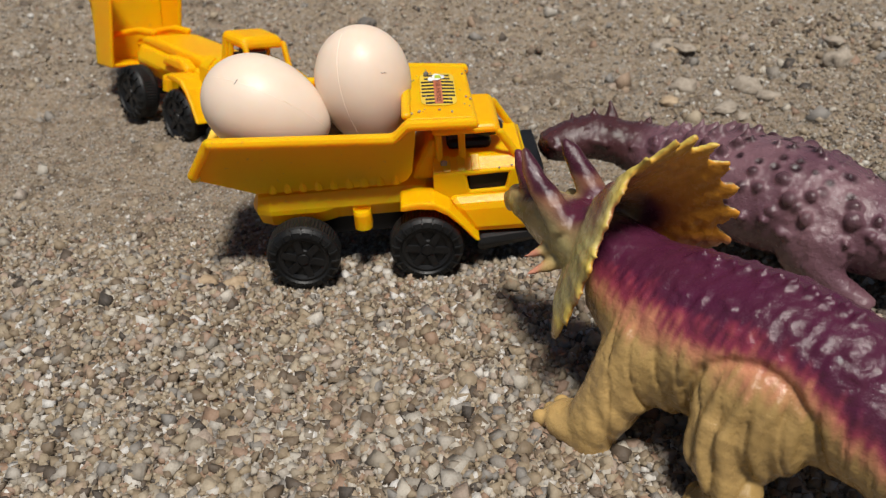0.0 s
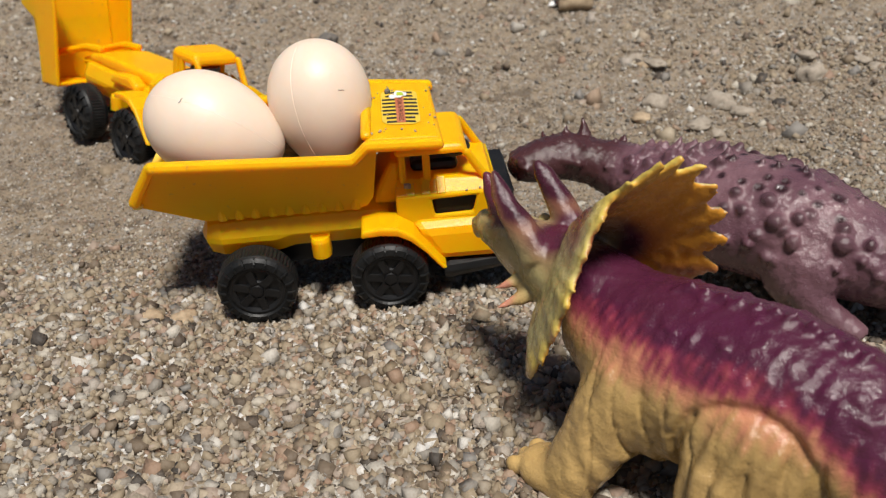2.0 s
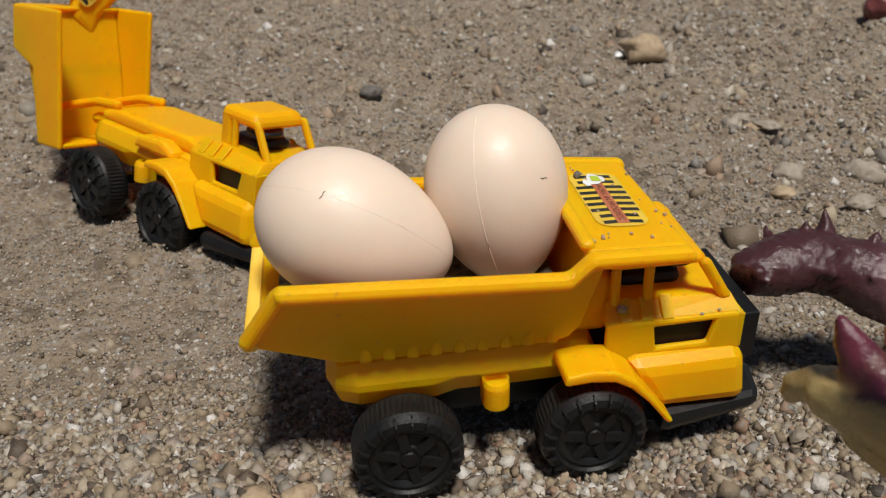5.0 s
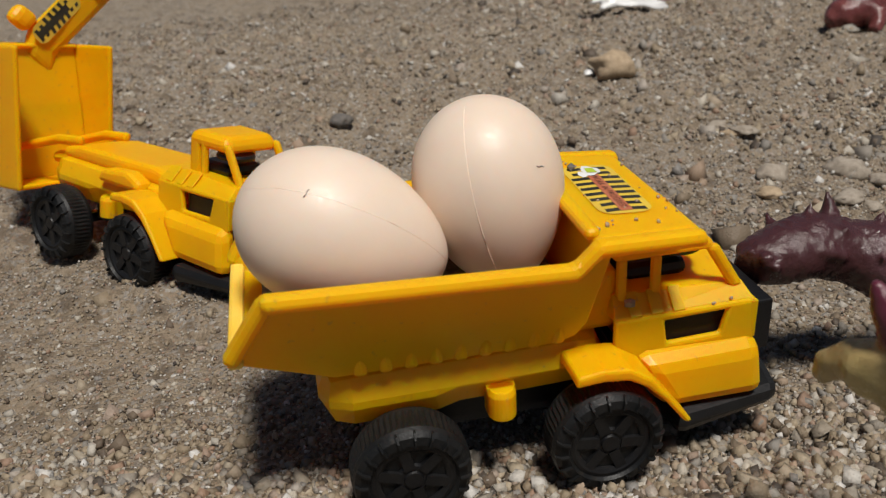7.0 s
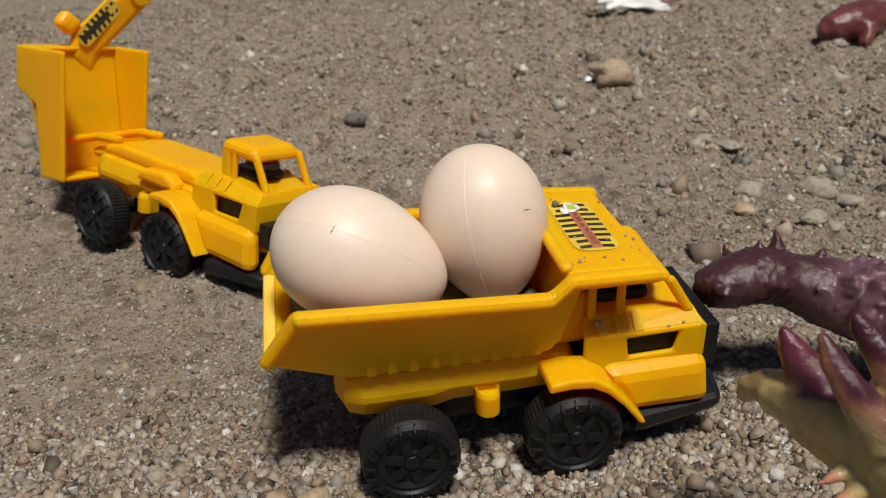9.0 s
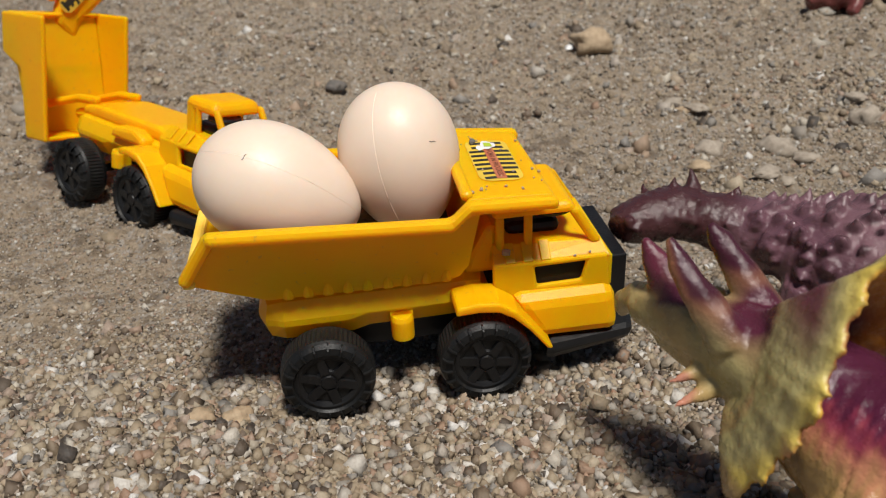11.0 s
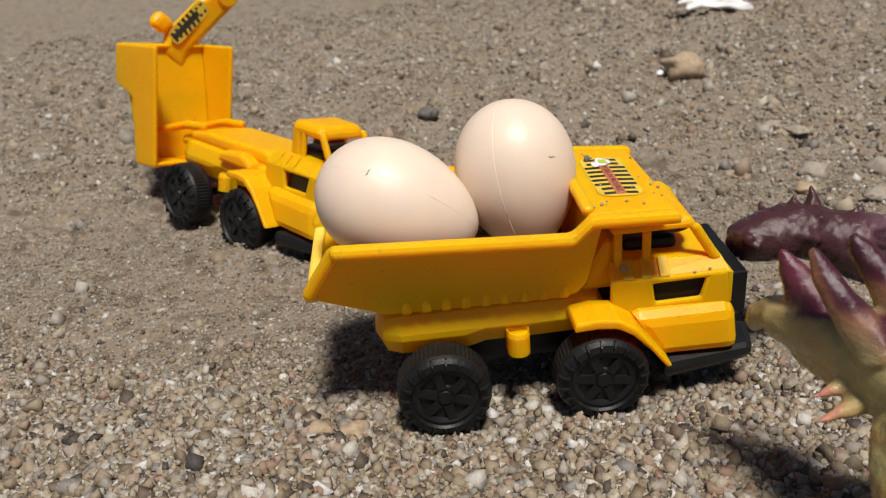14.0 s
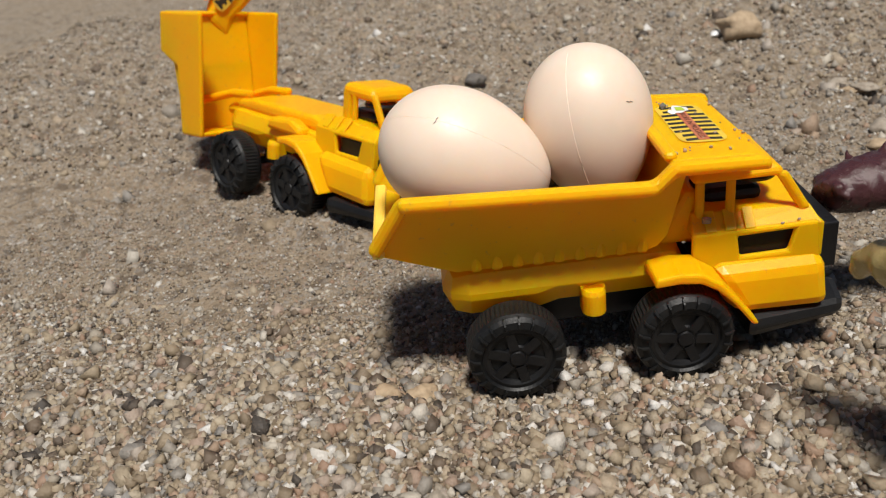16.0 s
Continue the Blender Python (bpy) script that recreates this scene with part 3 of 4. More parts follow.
def build_dump_truck():
    truck = new("dump_truck")
    truck.matrix_world = pose(-0.0385, 0.3430, -0.0003, 4.0, 0.4, 2.6)
    build_cab(truck)
    # hopper: a thin moulded tray with sloping sides and a raised tail
    bm = bmesh.new()
    ring = {}
    for s in (-1, 1):
        ring[s] = [bm.verts.new((x * MM, s * (20.6 + 0.335 * (z - 43.5)) * MM, z * MM)) for x, z in (
            (-42, 43.5), (15, 42.8), (19.8, 44.4), (22.3, 48.6), (25.5, 72), (22, 72.8), (17, 67.6), (-54.5, 71.6), (-66.0, 54.6))]
        bm.faces.new(ring[s] if s < 0 else ring[s][::-1])
    a, b = ring[-1], ring[1]
    for i, j in ((0, 1), (1, 2), (2, 3), (3, 4), (8, 0)):
        bm.faces.new((a[i], a[j], b[j], b[i]))
    tray = part("hopper", bm, YELLOW, truck, "yellow plastic tipping body with sloping sides")
    thick = tray.modifiers.new("thickness", "SOLIDIFY")
    thick.thickness, thick.offset = 0.0016, 0
    edge = tray.modifiers.new("edge", "BEVEL")
    edge.width, edge.segments = 0.0004, 2
    for s in (-1, 1):
        bm = bmesh.new()
        bar(bm, [(-56.6, s * 30.2, 71.6), (16.9, s * 30.2, 67.5), (22.6, s * 30.2, 72.9), (50.5, s * 28.4, 71.0)], (0, 5.2, 0), (-0.5, 0, 4.2))
        bar(bm, [(-66.0, s * 26.2, 55.0), (-54.6, s * 30.0, 72.6)], (0, 4.6, 0), (-3.6, 0, 2.3))
        soften(bm, 0.7)
        part("rim_flange", bm, YELLOW, truck)
        # ribs under the hopper's side
        bm = bmesh.new()
        for i in range(9):
            x = -38 + i * 6.4
            hexa(bm, [(q * MM, s * r * MM, z * MM) for q, r, z in ((x, 18, 42.2), (x + 4.6, 18, 42.2), (x + 4.4, 22.0, 42.0), (x + 0.2, 22.0, 42.0), (x, 18, 50), (x + 4.6, 18, 50), (x + 3.6, 22.9, 48.6), (x + 1.0, 22.9, 48.6))])
        soften(bm, 0.9)
        part("rib", bm, YELLOW, truck)
    bm = bmesh.new()
    box(bm, -66.5, -62.5, -27.5, 27.5, 53.5, 55.8)
    soften(bm, 0.5)
    part("tail_lip", bm, PALE, truck, "paler worn tail edge")
    bm = bmesh.new()
    hexa(bm, [(x * MM, y * MM, z * MM) for x, y, z in ((22, -28.5, 71.0), (50.8, -27.6, 69.6), (49.5, 27.6, 69.6), (22, 29.5, 71.0), (22, -28.5, 74.6), (50, -27.2, 73.0), (48.5, 27.2, 73.0), (22, 29.5, 74.6))])
    box(bm, 20.5, 24.5, -27, 28, 73, 76.4)
    soften(bm, 0.9, 3)
    part("canopy", bm, YELLOW, truck, "yellow cab guard dusted with sand")
    build_sticker(truck, pose(0.0360, 0.001, 0.07395, 0, 3.27, 0) @ pose(0, 0, 0, 0, 0, 90), 34, 14.5, "WORK IN PROGRESS")
    # loose crumbs of sand lying on the cab guard and waist
    g = random.Random(4)
    for i in range(34):
        on_roof = i < 30
        x, y = (g.uniform(24, 49), g.uniform(-25, 25)) if on_roof else (g.uniform(36, 66), g.uniform(-21, -18))
        z = (74.7 - (x - 22) * 0.057) if on_roof else 45.3 + (21.5 - abs(y)) * 0.98
        r = g.uniform(0.25, 0.6) if i not in (3, 30) else 1.5
        bm = bmesh.new()
        bmesh.ops.create_icosphere(bm, subdivisions=1, radius=r * MM)
        for v in bm.verts:
            v.co *= g.uniform(0.75, 1.2)
        c = part("crumb", bm, DARK_STONE if i == 3 else TAN_STONE)
        c.matrix_world = truck.matrix_basis @ pose(x * MM, y * MM, (z + r * 0.5) * MM)
        tagged(c, "tiny crumb of sand lying on the truck", "crumb", "sand crumbs on the truck")
    return truck


def build_bed_sand(truck):
    """Sand heaped in the hopper under the eggs."""
    bm = bmesh.new()
    nx, ny = 34, 20
    grid = []
    for i in range(nx + 1):
        row = []
        for j in range(ny + 1):
            x, y = -58 + 78 * i / nx, -21.5 + 43 * j / ny
            z = 54.0 + 2.2 * noise.noise(Vector((x * 0.12, y * 0.12, 3))) + 1.0 * noise.noise(Vector((x * 0.5, y * 0.5, 9)))
            z += 6.5 * math.exp(-((x + 56) / 7) ** 2 - ((y + 19) / 8) ** 2)
            row.append(bm.verts.new((x * MM, y * MM, z * MM)))
        grid.append(row)
    low = [[bm.verts.new((v.co.x * 0.72 + 0.0, v.co.y * 0.84, 0.0448)) for v in (row[0], row[-1])] for row in (grid[0], grid[-1])]
    for i in range(nx):
        for j in range(ny):
            bm.faces.new((grid[i][j], grid[i + 1][j], grid[i + 1][j + 1], grid[i][j + 1]))
    bm.faces.new([r[0] for r in grid][::-1] + [low[0][0], low[1][0]])
    bm.faces.new([r[-1] for r in grid] + [low[1][1], low[0][1]])
    bm.faces.new(grid[0] + [low[0][1], low[0][0]])
    bm.faces.new(grid[-1][::-1] + [low[1][0], low[1][1]])
    bm.faces.new((low[0][0], low[0][1], low[1][1], low[1][0]))
    ob = part("sand_heap", bm, WET_SAND)
    ob.matrix_world = truck.matrix_basis.copy()
    return tagged(ob, "clump of damp grey sand lying in the truck's tipping body", "sand")


def build_egg(blunt, tip, width, seam_at, label, blemish, seam):
    """A plastic egg from its blunt pole to its tip; width is its largest diameter."""
    axis = Vector(tip) - Vector(blunt)
    length = axis.length / MM
    bm = bmesh.new()
    prof = []
    k = 40
    for i in range(k + 1):
        a = math.pi * i / k
        u = -math.cos(a)
        r = width / 2 * math.sin(a) * (1 - 0.15 * u - 0.05 * u * u + 0.02)
        prof.append((max(r, 0.02), (u + 1) / 2 * length))
    lathe(bm, prof, 64, axis="z")
    egg = new("egg")
    q = axis.to_track_quat("Z", "Y").to_matrix().to_4x4()
    inside = (Matrix.Translation(blunt) @ q).inverted()
    s, d = inside @ Vector(seam_at), inside @ Vector(blemish)
    turn = math.atan2(s.y, s.x)
    egg.matrix_world = Matrix.Translation(blunt) @ q @ Matrix.Rotation(turn, 4, "Z")
    part("shell", bm, EGG, egg, "", True)
    bm = bmesh.new()
    pts = [(r + 0.0, 0, h) for r, h in prof[5:-3]]
    for side in (1, -1):
        line = [(side * x, y, z) for x, y, z in pts]
        tube(bm, [(*c, seam * (0.7 + 0.5 * math.sin(i * 1.7) ** 2), seam) for i, c in enumerate(line)], 6)
    part("seam", bm, SEAM, egg, "thin raised mould seam", True)
    bm = bmesh.new()
    a, h = math.atan2(d.y, d.x) - turn, d.z / axis.length
    i = min(range(len(prof)), key=lambda j: abs(prof[j][1] - h * length))
    r = prof[i][0] + 0.03
    tube(bm, [(r * math.cos(a + d), r * math.sin(a + d), prof[i][1] + e, 0.16, 0.1) for d, e in ((-0.05, 0.2), (-0.02, -0.2), (0.02, -0.1), (0.06, -0.5))], 6)
    part("scratch", bm, DARK_STONE, egg, "small dark scratch", True)
    return tagged(egg, label, "egg", "eggs in the truck")


def build_loader_truck():
    truck = new("loader_truck")
    truck.matrix_world = pose(-0.1645, 0.5285, -0.0035, -11.0, 4.7, -45) @ Matrix.Diagonal((1.10, 1.10, 1.10, 1))
    build_cab(truck, 37.5, 66.0, 38, False, 0.76, 6.5, 5.5)
    bm = bmesh.new()
    prism(bm, [(-44, 40), (-42, 44.6), (-30, 46.6), (20, 47.4), (30, 45.5), (33, 40)], -15.5, 15.5)
    soften(bm, 1.2, 3)
    part("deck", bm, YELLOW, truck)
    for side in (-1, 1):
        bm = bmesh.new()
        prism(bm, [(-8, 37), (-4, 43), (12, 44.5), (20, 41), (20, 37)], *sorted((side * 15, side * 22.5)))
        soften(bm, 0.9)
        part("side_step", bm, YELLOW, truck)
    # upright shovel, open towards the cab, deeper at its top
    seat = pose(0.004, 0.002, -0.001) @ Matrix.Scale(0.96, 4)
    shovel = new("shovel")
    shovel.parent = truck
    shovel.matrix_local = seat
    tagged(shovel, "raised yellow plastic shovel, open in front")
    outline = [(-66, 23.5), (-65.5, 90), (-108, 86.5), (-108.5, 65), (-90, 58.5), (-87, 21.5)]
    for y0, y1 in ((-30, -27.4), (17.4, 20)):
        bm = bmesh.new()
        prism(bm, outline, y0, y1)
        soften(bm, 0.6)
        part("side_plate", bm, YELLOW, shovel)
    bm = bmesh.new()
    prism(bm, [(-85, 22), (-87, 22), (-90, 58.8), (-107.8, 65.6), (-107.6, 86.4), (-105, 86.4)], -27.6, 17.6)
    prism(bm, [(-66.5, 23.6), (-66.5, 26), (-86, 24.4), (-86, 22)], -27.6, 17.6)
    prism(bm, [(-83, 24), (-86, 24), (-97, 86), (-94.5, 86)], -27.4, 17.4)
    soften(bm, 0.5)
    part("back_plate", bm, YELLOW, shovel)
    bm = bmesh.new()
    prism(bm, [(-92, 85.4), (-92, 88), (-108, 86.8), (-108, 84.2)], -27.6, 17.6)
    soften(bm, 0.5)
    part("top_plate", bm, YELLOW, shovel)
    for y in (-11.5, 11.5):
        bm = bmesh.new()
        bar(bm, [(-84, y * 1.2 - 3, 35), (-70, y * 1.1 - 2, 40), (-52, y, 45.5), (-34, y, 47.5)], (0, 3.6, 0), (0.8, 0, 4.6))
        soften(bm, 0.7)
        part("lift_arm", bm, YELLOW, truck)
    bm = bmesh.new()
    bar(bm, [(-60, -4, 36), (-44, -4, 38)], (0, 14, 0), (0, 0, 6))
    soften(bm, 0.8)
    part("hitch", bm, YELLOW, truck)
    # digging boom that rises behind the shovel
    bm = bmesh.new()
    bar(bm, [(-96, -2, 76), (-96, 1, 88), (-95, 16, 102.5), (-94, 31, 117), (-94, 37, 126)], (8, 0, 0), (0, -13, 12.5))
    soften(bm, 2.2, 3)
    boom = part("boom", bm, YELLOW, truck, "raised yellow digging boom")
    boom.matrix_local = seat
    bm = bmesh.new()
    bar(bm, [(-97, -13, 103), (-95.5, -4, 96)], (7.5, 0, 0), (0, 7, 8))
    soften(bm, 2.4, 3)
    part("boom_knuckle", bm, YELLOW, boom)
    bm = bmesh.new()
    lathe(bm, [(6.5, -5.2), (7.5, -4.4), (7.5, 4.4), (6.5, 5.2)], 28, axis="z")
    joint = part("boom_joint", bm, YELLOW, boom)
    joint.matrix_local = pose(-0.094, 0.031, 0.117, 0, 90, 0)
    build_sticker(truck, seat @ pose(-0.0908, 0.0062, 0.1005) @ Matrix(((0, 0, 1, 0), (0.72, -0.69, 0, 0), (0.69, 0.72, 0, 0), (0, 0, 0, 1))), 30, 10, "")
    return truck


# ---- toy dinosaurs ----
TRI_SPINE = [(-132, 7, 1.6, 1.6), (-112, 10, 3.6, 3.6), (-92, 15, 6, 6), (-74, 21, 8, 8), (-58, 26, 9.5, 9.8), (-43, 34, 13.5, 15.5), (-26, 42, 18.5, 23.5), (-8, 43, 21.5, 24.5), (10, 41, 22.5, 24.5), (26, 42, 21, 22.5), (40, 45, 18, 18), (50, 48, 14, 14)]


def spine_at(table, x):
    t = np.array(table, float)
    return [np.interp(x, t[:, 0], t[:, i]) for i in range(1, t.shape[1])]


def build_triceratops():
    body, bm = bmesh.new(), bmesh.new()
    tube(body, [(x, 0, z, w, h) for x, z, w, h in TRI_SPINE], 28)
    tube(body, [(40, -1, 49, 15, 14), (56, -1, 54, 13, 12), (70, -2, 55.5, 10, 10), (82, -3, 56.5, 8.8, 8.2), (92, -4, 56.5, 6.4, 7), (99, -5, 55, 4.4, 5.6)], 24)
    tube(bm, [(90, -4, 57.5, 5, 5), (98, -5, 56.5, 3.8, 4.6), (103, -6, 53, 2.6, 3.6), (105, -6.5, 49, 1.2, 2)], 14)
    for y in (3.6, -12.6):
        ball(bm, (79, y, 60), 3.2, 2.0, 2.6)
    tube(body, [(56, -2, 46, 12, 7), (74, -3, 47.5, 8, 5.5), (90, -4.2, 49, 4, 3)], 16)
    tube(bm, [(84, -3.4, 60, 5.2, 6.2), (89, -3.2, 66, 4.4, 5.2), (93, -2.9, 71.5, 3.0, 3.4), (95.5, -2.6, 76, 0.9, 0.9)], 14)
    for k in range(5):
        ball(bm, (86 - 2.6 * k, -0.6 + 0.5 * k, 64.5 - 1.3 * k), 1.5, 1.4, 1.5)
    for s, tip in ((1, (84.2, 4.5, 80.4)), (-1, (82.6, -12, 78.3))):
        y = -3.5 + s * 8.5
        tube(bm, [(66, y, 59, 5.8, 5.8), (71, y + 0.5 * s, 65.5, 4.7, 4.7), (76, y + 1.1 * s, 71, 3.9, 3.9), (80.5, (y + tip[1]) / 2 + s * 0.9, 76.3, 2.9, 2.9), (tip[0], tip[1], tip[2] + 1.2, 1.1, 1.1)], 14)
        cone(bm, (72, -2.5 + s * 7, 50), (78, -1.5 + s * 15, 47), 3.0)
        cone(bm, (69, -2.5 + s * 8, 46), (75.5, -1.5 + s * 16.5, 42), 3.0)
    # frill: a curved fan with a scalloped rim
    c, rows, count = Vector((69, -4, 57)), 6, 137
    rim = [(0, 31, 94), (9, 33, 93), (17, 34, 87), (24, 34.5, 77), (27.5, 36.5, 66), (29.5, 41, 53), (30, 48, 40), (28, 56, 29)]
    swept = [(0, 31, 94), (9, 33, 90), (16, 32, 81), (22, 31, 70), (25, 30, 65), (26.5, 34, 53), (27, 41, 40), (26, 50, 28)]
    turn, mid = Matrix.Rotation(radians(-15), 3, "Z"), Vector((52, -4, 56))
    fan = []
    for i in range(count):
        v = 2 * i / (count - 1) - 1
        k = min(abs(v) * (len(rim) - 1), len(rim) - 1.001)
        side_rim = swept if v > 0 else rim
        p, q = side_rim[int(k)], side_rim[int(k) + 1]
        y, x, z = (m + (n - m) * (k - int(k)) for m, n in zip(p, q))
        edge = Vector((x, c.y + math.copysign(y, v), z))
        tooth = abs((i / (count - 1) * 17) % 1 - 0.5) * 2
        edge = c + (edge - c) * (0.97 + (0.06 if v > 0.12 else 0.16) * (1 - tooth))
        line = []
        for k in range(rows + 1):
            u = k / rows
            q = c.lerp(edge, 0.15 + 0.85 * u) + Vector(((1.0, 2.6, 0) if v > 0.12 else (-1.5, 0, 0))) * math.sin(math.pi * u)
            line.append(mid + turn @ (q - mid))
        fan.append(line)
    fwd = Vector((0.888, 0, 0.46))
    front = [[bm.verts.new((q + fwd * (1.7 - 0.6 * k / rows)) * MM) for k, q in enumerate(line)] for line in fan]
    back = [[bm.verts.new((q - fwd * (1.7 - 0.6 * k / rows)) * MM) for k, q in enumerate(line)] for line in fan]
    for i in range(count - 1):
        for k in range(rows):
            bm.faces.new((front[i][k], front[i + 1][k], front[i + 1][k + 1], front[i][k + 1]))
            bm.faces.new((back[i][k], back[i][k + 1], back[i + 1][k + 1], back[i + 1][k]))
        bm.faces.new((front[i][rows], front[i + 1][rows], back[i + 1][rows], back[i][rows]))
        bm.faces.new((front[i][0], back[i][0], back[i + 1][0], front[i + 1][0]))
    for i, flip in ((0, 1), (count - 1, -1)):
        for k in range(rows):
            bm.faces.new((front[i][k], front[i][k + 1], back[i][k + 1], back[i][k]))
    # legs
    for s in (1, -1):
        ball(body, (20, s * 10, 36), 18, 12, 19)
        tube(body, [(22, s * 12, 40, 12, 14), (29, s * 16, 30, 11.5, 12), (33, s * 20, 18, 10, 10), (37, s * 22.5, 9, 9.4, 9.4), (40, s * 23.5, 0, 9.6, 9.6)], 18)
        ball(body, (46, s * 24.5, 4), 9.5, 9, 6)
        for d in (-5, 0, 5):
            ball(bm, (54, s * 24.5 + d, 3), 3.4, 2.7, 3.2)
        ball(body, (-10, s * 14.5, 34), 18, 12, 19)
        tube(body, [(-8, s * 18, 33, 11, 12), (-5, s * 21, 21, 9, 10), (-13, s * 22.5, 11, 7.8, 8), (-12, s * 23, 0, 8.6, 8.6)], 18)
        ball(body, (-6, s * 23, 4), 9, 8.5, 5)
    # saw edge along the back
    x = 20.0
    while x > -120:
        z, w, h = spine_at(TRI_SPINE, x)
        size = 3.0 if x > -60 else 2.2
        cone(bm, (x, 0, z + h - 1.5), (x - 2.5, 0, z + h + size), size, 8)
        x -= 4.6 if x > -60 else 4.0

    def relief(co, no):
        x, y, z = co.T
        cz, w, h = spine_at(TRI_SPINE, x)
        flank = step(38, 30, x) * step(0.55, 0.1, (z - cz) / h) * step(6, 14, np.abs(y))
        fold = np.sin(x * 0.95 + 1.6 * np.sin(z * 0.16) + 0.8 * waves(co, 0.12, 3))
        thigh = np.exp(-((x + 12) / 15) ** 2 - ((z - 34) / 17) ** 2)
        back = step(0.45, 0.7, (z - cz) / h) * step(30, 22, x)
        crease = np.abs(np.sin(x * 0.42 + 0.9 * np.sin(z * 0.11) + 0.7 * waves(co, 0.07, 19)))
        pleat = step(0.25, 0.5, (z - cz) / h) * step(48, 36, x) * step(0.98, 0.8, (z - cz) / h)
        thigh_line = np.exp(-((np.hypot((x + 12) / 19, (z - 32) / 21) - 1) / 0.07) ** 2) * step(8, 14, np.abs(y))
        return (0.62 * flank * fold * (0.5 + thigh) - 0.9 * flank * np.exp(-(crease / 0.16) ** 2) - 1.5 * thigh_line + 0.13 * waves(co, 0.8, 5)
                + 0.13 * pleat * np.sin(x * 1.5 + 0.5 * waves(co, 0.2, 23)) + 0.4 * back * np.maximum(waves(co, 0.7, 17) - 0.25, 0))

    def paint(co, no):
        x, y, z = co.T
        cz, w, h = spine_at(TRI_SPINE, x)
        u = (z - cz) / h + 0.05 * waves(co, 0.22, 11) + 0.07 * waves(co * (1, 1, 0.12), 1.3, 12)
        olive, yellow = (0.36, 0.235, 0.085), (0.56, 0.37, 0.14)
        base = blend(olive, yellow, 0.5 + 0.5 * waves(co, 0.10, 2))
        base = blend(base, (0.56, 0.22, 0.13), 0.9 * step(0.02, 0.42, u))
        base = blend(base, (0.25, 0.035, 0.065), step(0.32, 0.60, u))
        base = blend(base, (0.072, 0.012, 0.036), step(0.50, 0.78, u))
        # head and frill
        head = step(53, 58, x + 0.42 * (z - 54))
        skin = blend((0.46, 0.40, 0.17), (0.46, 0.32, 0.13), 0.5 + 0.5 * waves(co, 0.15, 21))
        skin = blend(skin, (0.50, 0.20, 0.12), step(62, 68, z) * 0.5)
        skin = blend(skin, (0.075, 0.012, 0.028), np.exp(-((x - 63) / 10) ** 2 - ((z - 66) / 8) ** 2 - ((y + 3) / 15) ** 2) * 1.5)
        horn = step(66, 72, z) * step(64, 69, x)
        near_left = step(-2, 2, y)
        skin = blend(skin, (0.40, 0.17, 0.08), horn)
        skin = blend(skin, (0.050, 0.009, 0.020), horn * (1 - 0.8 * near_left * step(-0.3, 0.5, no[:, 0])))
        skin = blend(skin, (0.12, 0.02, 0.04), step(86, 89, x) * step(61, 65, z))
        skin = blend(skin, (0.55, 0.24, 0.16), step(9.5, 11.5, np.abs(y + 1)) * step(70, 73, x) * step(54, 51, z))
        skin = blend(skin, (0.075, 0.012, 0.03), step(73, 76, x) * step(90, 87, x) * step(59.5, 61.5, z) * step(4.5, 2.5, np.abs(y + 1)) * (1 - horn * 0.5))
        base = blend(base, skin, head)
        # back of the frill: orange, darker towards the neck; pale rim
        r = np.hypot((y + 4) * 1.25, (z - 56) / 0.95)
        fan = step(16, 20, r) * step(34, 38, z) * step(18, 24, x) * step(66, 60, x) * np.maximum(step(50, 57, z), step(41, 45, x) * step(24, 27, z) * step(12, 16, np.abs(y + 4)))
        fan = fan * step(1.08, 1.2, np.hypot(y / w, (z - cz) / h))
        rear = step(0.1, -0.2, no[:, 0] * 0.888 + no[:, 2] * 0.46)
        gold = blend((0.23, 0.055, 0.03), (0.68, 0.30, 0.028), step(13, 29, r + 1.5 * waves(co, 0.12, 31)) * step(14, -12, y) + 0.12)
        gold = blend(gold, (0.66, 0.36, 0.05), step(35, 39, r))
        base = blend(base, gold, fan * rear)
        pale = blend((0.50, 0.44, 0.19), (0.66, 0.50, 0.10), step(33, 39, r))
        pale = blend(pale, (0.13, 0.03, 0.045), step(66, 78, z) * step(36, 30, r))
        return blend(base, pale, fan * (1 - rear))

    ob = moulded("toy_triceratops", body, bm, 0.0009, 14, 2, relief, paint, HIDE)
    # the tail swings to one side
    k = len(ob.data.vertices)
    co = np.empty(k * 3)
    ob.data.vertices.foreach_get("co", co)
    co = co.reshape(-1, 3)
    turned = -radians(9) * step(-0.015, -0.065, co[:, 0])
    dx, dy = co[:, 0] + 0.02, co[:, 1].copy()
    co[:, 0] = -0.02 + dx * np.cos(turned) - dy * np.sin(turned)
    co[:, 1] = dx * np.sin(turned) + dy * np.cos(turned)
    ob.data.vertices.foreach_set("co", co.ravel())
    ob.data.update()
    ob.matrix_world = pose(0.085, 0.190, 0.0, 0, 0, 130)
    return tagged(ob, "glossy vinyl horned dinosaur toy, yellow belly and purple back", "toy dinosaur", "toy dinosaurs")


ANK_SPINE = [(-150, 20, 4, 3.4), (-128, 18, 3.4, 3.0), (-106, 17, 3.9, 3.6), (-88, 16.5, 5.2, 4.8), (-70, 18, 8.2, 7.2), (-50, 23.5, 13, 11.5), (-30, 28.5, 18.5, 17), (-8, 32, 24, 21.5), (14, 33, 26, 21.5), (32, 35, 23, 18.5), (48, 37, 17, 13), (62, 39, 12, 9)]


